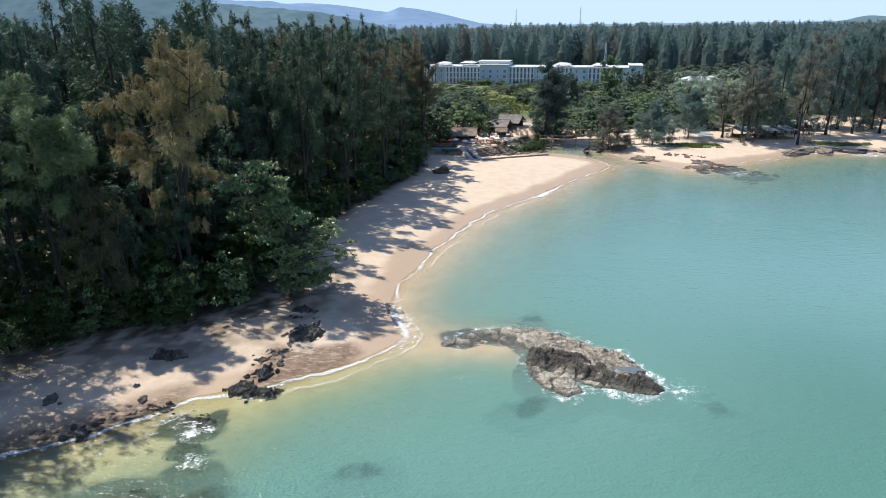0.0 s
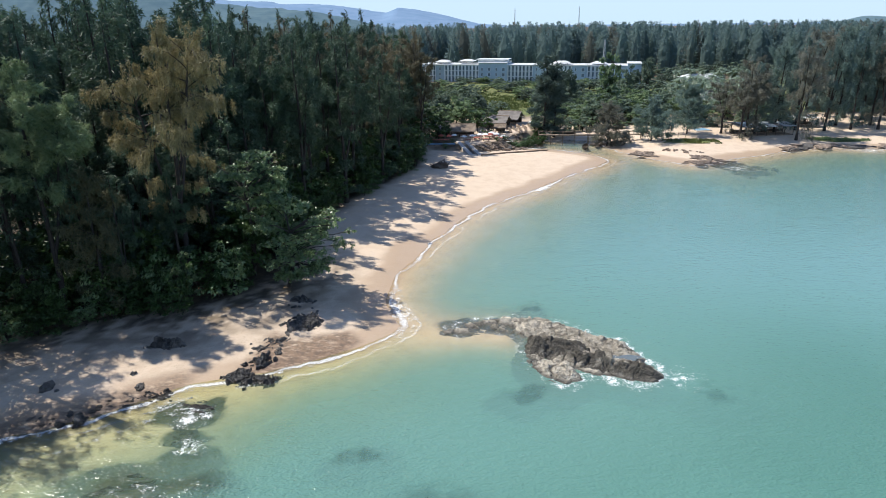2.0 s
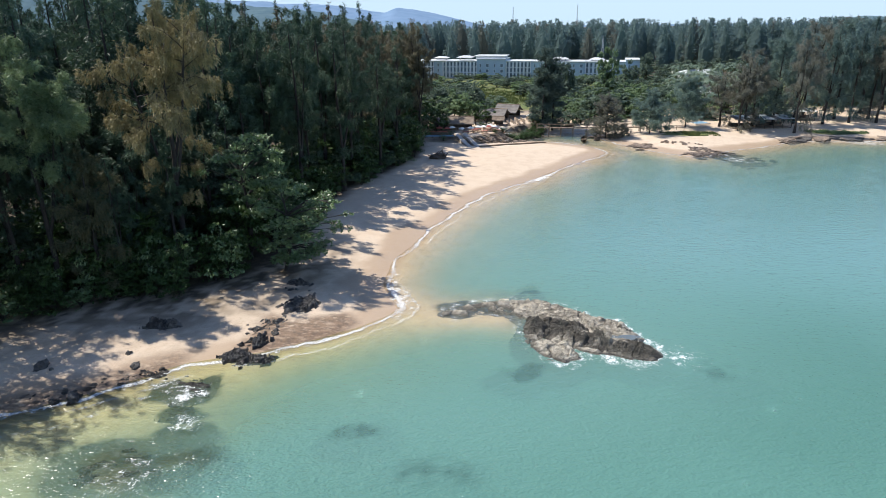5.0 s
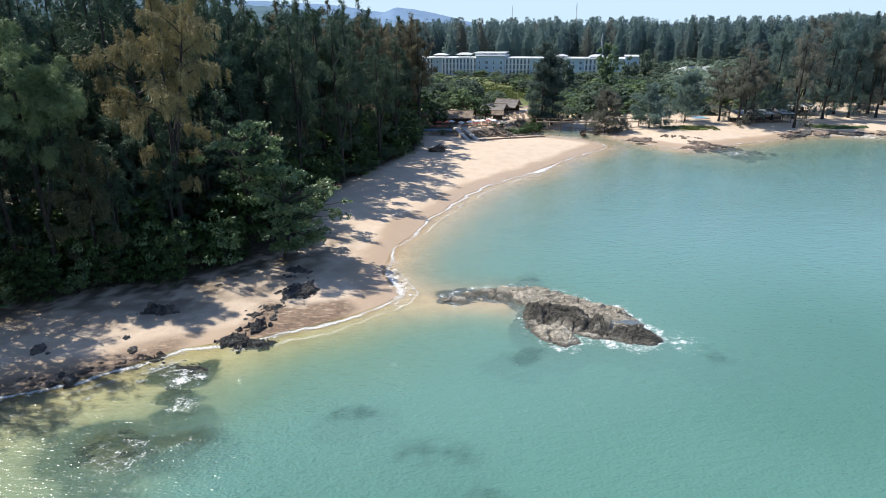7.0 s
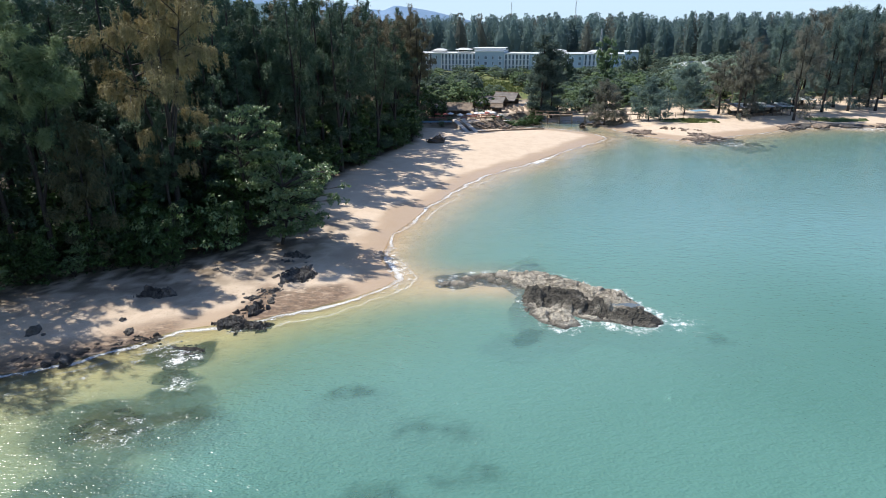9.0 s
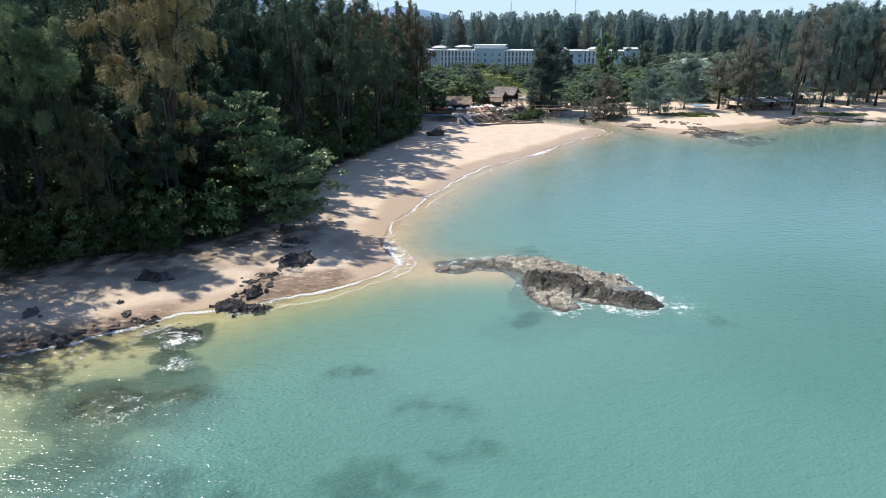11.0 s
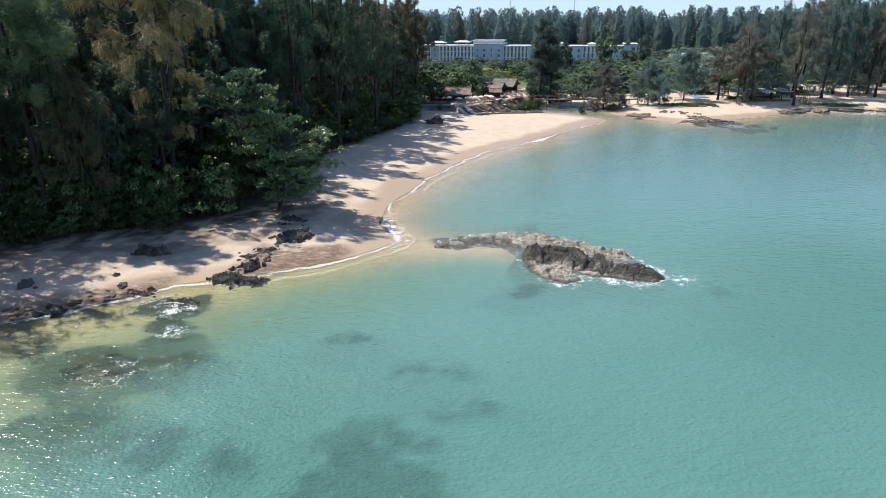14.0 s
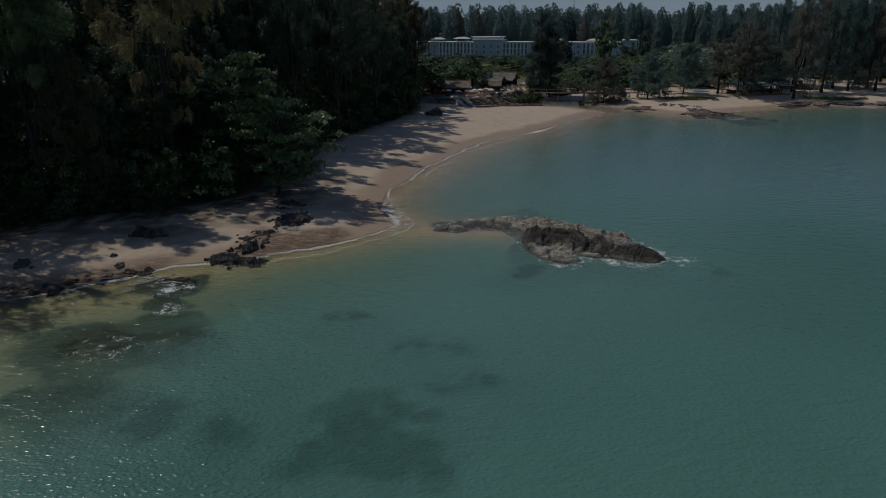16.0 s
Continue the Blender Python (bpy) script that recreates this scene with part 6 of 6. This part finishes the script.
# rubble and broken timber on the corner above the creek
for k in range(46):
    x, y = T.uniform(17.5, 29), T.uniform(181, 192.5)
    w = T.uniform(0.3, 0.8)
    rock(BROWNS, x, y, w * 1.4, w, w * 0.7, "pale brown rubble on the bank above the creek", "bank rubble")
for k in range(26):
    x, y = T.uniform(17.5, 29), T.uniform(181, 192)
    a, l = T.uniform(-1.2, 1.2), T.uniform(0.8, 2.2)
    dx, dy, z = math.cos(a) * l, math.sin(a) * l, ground_z(x, y)
    base = thing("plank", Matrix.Translation((x, y, z)), "broken grey plank thrown on the bank", "plank", "bank timbers")
    bm = bmesh.new()
    beam(bm, (-dx, -dy, 0.12 + ground_z(x - dx, y - dy) - z), (dx, dy, 0.16 + ground_z(x + dx, y + dy) - z), 0.22, 0.1)
    part("board", bm, WOOD if T.random() < 0.6 else WOOD_DARK, base)
for x, y, s in ((18.5, 180.2, 0.35), (20, 181, 0.4), (21.5, 182.5, 0.45), (23, 184, 0.4), (22.5, 180.6, 0.4), (25, 186, 0.45), (26.5, 188, 0.5), (21.5, 186, 0.3), (16, 178.5, 0.3), (31.5, 196, 0.6), (31, 199, 0.6), (31.8, 202, 0.7), (31.5, 205, 0.7), (32, 208, 0.8), (29.5, 197.5, 0.5), (30, 193.5, 0.5), (28.5, 192, 0.4)):
    plant(shrubs, x, y, s, s * 1.5)
kerb = thing("timber_edging", Matrix(), "low timber edging along the foot of the bank", "edging")
for k in range(11):
    bm = bmesh.new()
    x0, x1 = 10.8 + 1.75 * k, 10.8 + 1.75 * (k + 0.95)
    y0, y1 = 163.6 + (x0 - 10.8) * 0.62, 163.6 + (x1 - 10.8) * 0.62
    beam(bm, (x0, y0, ground_z(x0, y0) + 0.12), (x1, y1, ground_z(x1, y1) + 0.12), 0.3, 0.5)
    part("board", bm, WOOD, kerb)


def deck():
    """The blue-railed platform in the shade beside the steps."""
    base = thing("shaded_platform", Matrix(), "dark timber platform with a blue rail under the trees", "platform")
    bm = bmesh.new()
    box(bm, -5.5, 4.2, 172.5, 177, 2.0, 2.25, 0.03)
    part("deck_floor", bm, WOOD_DARK, base)
    for k in range(6):
        bm = bmesh.new()
        x = -5.2 + 1.85 * k
        pole(bm, (x, 172.8, ground_z(x, 172.8) - 0.3), (x, 172.8, 3.3), 0.12, 0.1)
        part("post", bm, WOOD_DARK, base)
    bm = bmesh.new()
    box(bm, -5.5, 4.2, 172.45, 172.6, 2.85, 3.3)
    part("rail", bm, plain("blue_paint", (0.13, 0.24, 0.36), 0.6, 1.0, 0.15), base, "blue painted rail")


deck()


def root_heap(x, y):
    base = thing("uprooted_stump", pose(x, y, ground_z(x, y), 0, 0, 20), "dark uprooted stump and driftwood heap on the sand", "driftwood")
    rr = random.Random(4)
    for k in range(22):
        bm = bmesh.new()
        a, e = rr.uniform(0, 6.28), rr.uniform(0.0, 0.7)
        l = rr.uniform(1.2, 2.9)
        s = Vector((rr.uniform(-1.8, 1.8), rr.uniform(-0.8, 0.8), rr.uniform(0.1, 0.6)))
        pole(bm, s, s + Vector((math.cos(a) * l * 0.6, math.sin(a) * l * 0.4, l * math.sin(e))), rr.uniform(0.14, 0.3), 0.05)
        part("root", bm, WOOD_DARK, base)
    bm = bmesh.new()
    bmesh.ops.create_icosphere(bm, subdivisions=3, radius=1)
    for v in bm.verts:
        k = 1 + 0.4 * noise.noise(v.co * 1.7) + 0.15 * noise.noise(v.co * 5)
        v.co = Vector((v.co.x * 2.1 * k, v.co.y * 1.1 * k, max(-0.3, v.co.z * 1.0 * k + 0.3)))
    part("stump", bm, WOOD_DARK, base)


root_heap(0.2, 149.6)


def footbridge():
    base = thing("footbridge", Matrix(), "long rickety wooden footbridge on posts over the creek", "bridge")
    pts = [(29.5, 189.0), (33, 188.3), (36.5, 187.8), (40, 187.5), (44, 187.4), (48, 187.3), (52, 187.2), (56, 187.4), (60, 187.8)]
    for (x0, y0), (x1, y1) in zip(pts, pts[1:]):
        for k in range(8):
            u0 = k / 8
            bm = bmesh.new()
            cx, cy = x0 + (x1 - x0) * (u0 + 0.06), y0 + (y1 - y0) * (u0 + 0.06)
            box(bm, cx - 0.2, cx + 0.2, cy - 0.65, cy + 0.65, 2.55, 2.62)
            part("plank", bm, WOOD, base)
        for s in (-0.6, 0.6):
            bm = bmesh.new()
            beam(bm, (x0, y0 + s, 3.5), (x1, y1 + s, 3.5), 0.1)
            part("handrail", bm, WOOD, base)
            bm = bmesh.new()
            beam(bm, (x0, y0 + s, 2.45), (x1, y1 + s, 2.45), 0.14)
            part("joist", bm, WOOD, base)
    for x, y in pts:
        for s in (-0.6, 0.6):
            bm = bmesh.new()
            pole(bm, (x, y + s, ground_z(x, y + s) - 0.5), (x, y + s, 3.7), 0.11, 0.08)
            part("post", bm, WOOD, base)


footbridge()


def beach_fence(x0, y0, x1, y1, n):
    base = thing("pole_fence", Matrix(), "low pole fence on the far beach", "fence", "pole fences")
    for k in range(n + 1):
        u = k / n
        x, y = x0 + (x1 - x0) * u, y0 + (y1 - y0) * u
        bm = bmesh.new()
        pole(bm, (x, y, ground_z(x, y) - 0.3), (x, y, ground_z(x, y) + 1.4), 0.08, 0.07)
        part("post", bm, WOOD, base)
        if k < n:
            xn, yn = x0 + (x1 - x0) * (k + 1) / n, y0 + (y1 - y0) * (k + 1) / n
            for zz in (0.6, 1.2):
                bm = bmesh.new()
                beam(bm, (x, y, ground_z(x, y) + zz), (xn, yn, ground_z(xn, yn) + zz), 0.08)
                part("rail", bm, WOOD, base)


beach_fence(60, 189, 73, 187.5, 6)


def open_shelter(x, y, w, d, turn):
    base = thing("open_shelter", pose(x, y, ground_z(x, y), 0, 0, turn), "long dark open beach shelter with a pale sheet roof", "shelter")
    for k in range(7):
        for s in (-1, 1):
            bm = bmesh.new()
            pole(bm, (-w / 2 + w * k / 6, s * d / 2, -0.5), (-w / 2 + w * k / 6, s * d / 2, 2.7 + 0.15 * s), 0.11, 0.1)
            part("post", bm, WOOD_DARK, base)
    for k in range(9):
        bm = bmesh.new()
        x0 = -w / 2 - 0.6 + (w + 1.2) * k / 9
        box(bm, x0, x0 + (w + 1.2) / 9 - 0.06, -d / 2 - 0.7, d / 2 + 0.7, 2.95, 3.03)
        bmesh.ops.rotate(bm, verts=bm.verts, cent=(0, 0, 3), matrix=Matrix.Rotation(0.09, 3, "X"))
        part("roof_sheet", bm, ROOF_PALE if k % 3 else THATCH_GREY, base)
    bm = bmesh.new()
    box(bm, -w / 2, w / 2, d / 2 - 0.1, d / 2, 0.2, 1.1)
    part("back_wall", bm, WOOD_DARK, base)
    bm = bmesh.new()
    box(bm, -w / 2, w / 2, -d / 2, d / 2, -0.3, 0.12)
    part("deck_floor", bm, WOOD, base)


open_shelter(98, 192.5, 17, 5, 6)
open_shelter(116, 205, 9, 4, -4)
pool = thing("swimming_pool", pose(82, 199, ground_z(82, 199), 0, 0, 10), "small pale blue pool behind the young trees", "pool")
bm = bmesh.new()
box(bm, -2.6, 2.6, -2.2, 2.2, -0.4, 0.25, 0.05)
part("basin", bm, CONCRETE, pool)
bm = bmesh.new()
box(bm, -2.3, 2.3, -1.9, 1.9, 0.1, 0.262)
part("pool_water", bm, POOL, pool)


def rowing_boat(x, y, z, turn, label):
    base = thing("rowing_boat", pose(x, y, z, 0, 0, turn), label, "boat", "boats by the creek")
    bm = bmesh.new()
    rings = []
    for k in range(11):
        u = k / 10 * 2 - 1
        w = 0.85 * (1 - abs(u) ** 2.6) + 0.02
        rise = 0.35 * u * u
        rings.append([bm.verts.new((3.2 * u, w * math.sin(a), 0.75 - 0.75 * math.cos(a) ** 0.8 + rise if abs(a) < 1.5 else 0.75 + rise)) for a in (-1.5708, -1.1, -0.6, 0, 0.6, 1.1, 1.5708)])
    for r0, r1 in zip(rings, rings[1:]):
        for j in range(6):
            bm.faces.new((r0[j], r0[j + 1], r1[j + 1], r1[j]))
    bmesh.ops.solidify(bm, geom=list(bm.faces), thickness=0.06)
    part("hull", bm, WOOD_DARK, base)
    for u in (-1.3, 0.2, 1.5):
        bm = bmesh.new()
        box(bm, u - 0.14, u + 0.14, -0.7, 0.7, 0.5, 0.55)
        part("thwart", bm, WOOD, base)


rowing_boat(41.5, 179.5, -0.15, 75, "small dark wooden boat moored in the creek")
rowing_boat(39.5, 199.5, ground_z(39.5, 199.5), 4, "long dark wooden boat drawn up beyond the footbridge")


# ---- grass and leaf litter ----
def tufts(name, label, seed, n, area, size, mat, cat="grass"):
    rng = np.random.default_rng(seed)
    cx, cy, rx, ry = area
    x, y = cx + rx * 0.6 * np.clip(rng.normal(size=n), -1.5, 1.5), cy + ry * 0.6 * np.clip(rng.normal(size=n), -1.5, 1.5)
    ok = fbm(x * 0.3, y * 0.3, seed + 60, 3) > 0.46
    x, y = x[ok], y[ok]
    n = len(x)
    p = np.stack([x, y, land(x, y)[0]], -1)
    way = rng.normal(0, 0.45, (n, 3)) + [0, 0, 1]
    tagged(piece(name, mesh_np(name, *sprays(p, way, size, size * 0.35, rng), mat)), label, cat, kind="stuff")


tufts("grass", "coarse yellow-green meadow grass behind the restaurant", 1, 9000, (24, 275, 18, 36), 1.0, GRASS)
tufts("grass", "green grass strip on the far beach", 2, 4000, (72, 181.5, 9, 3), 0.5, GRASS)
tufts("grass", "green creeper strip below the grove", 3, 4000, (117, 184.5, 9, 2.6), 0.6, LEAF_BRIGHT)
tufts("grass", "green scrub on the restaurant bank", 4, 2500, (23, 183, 4.0, 2.0), 0.8, LEAF_DARK)
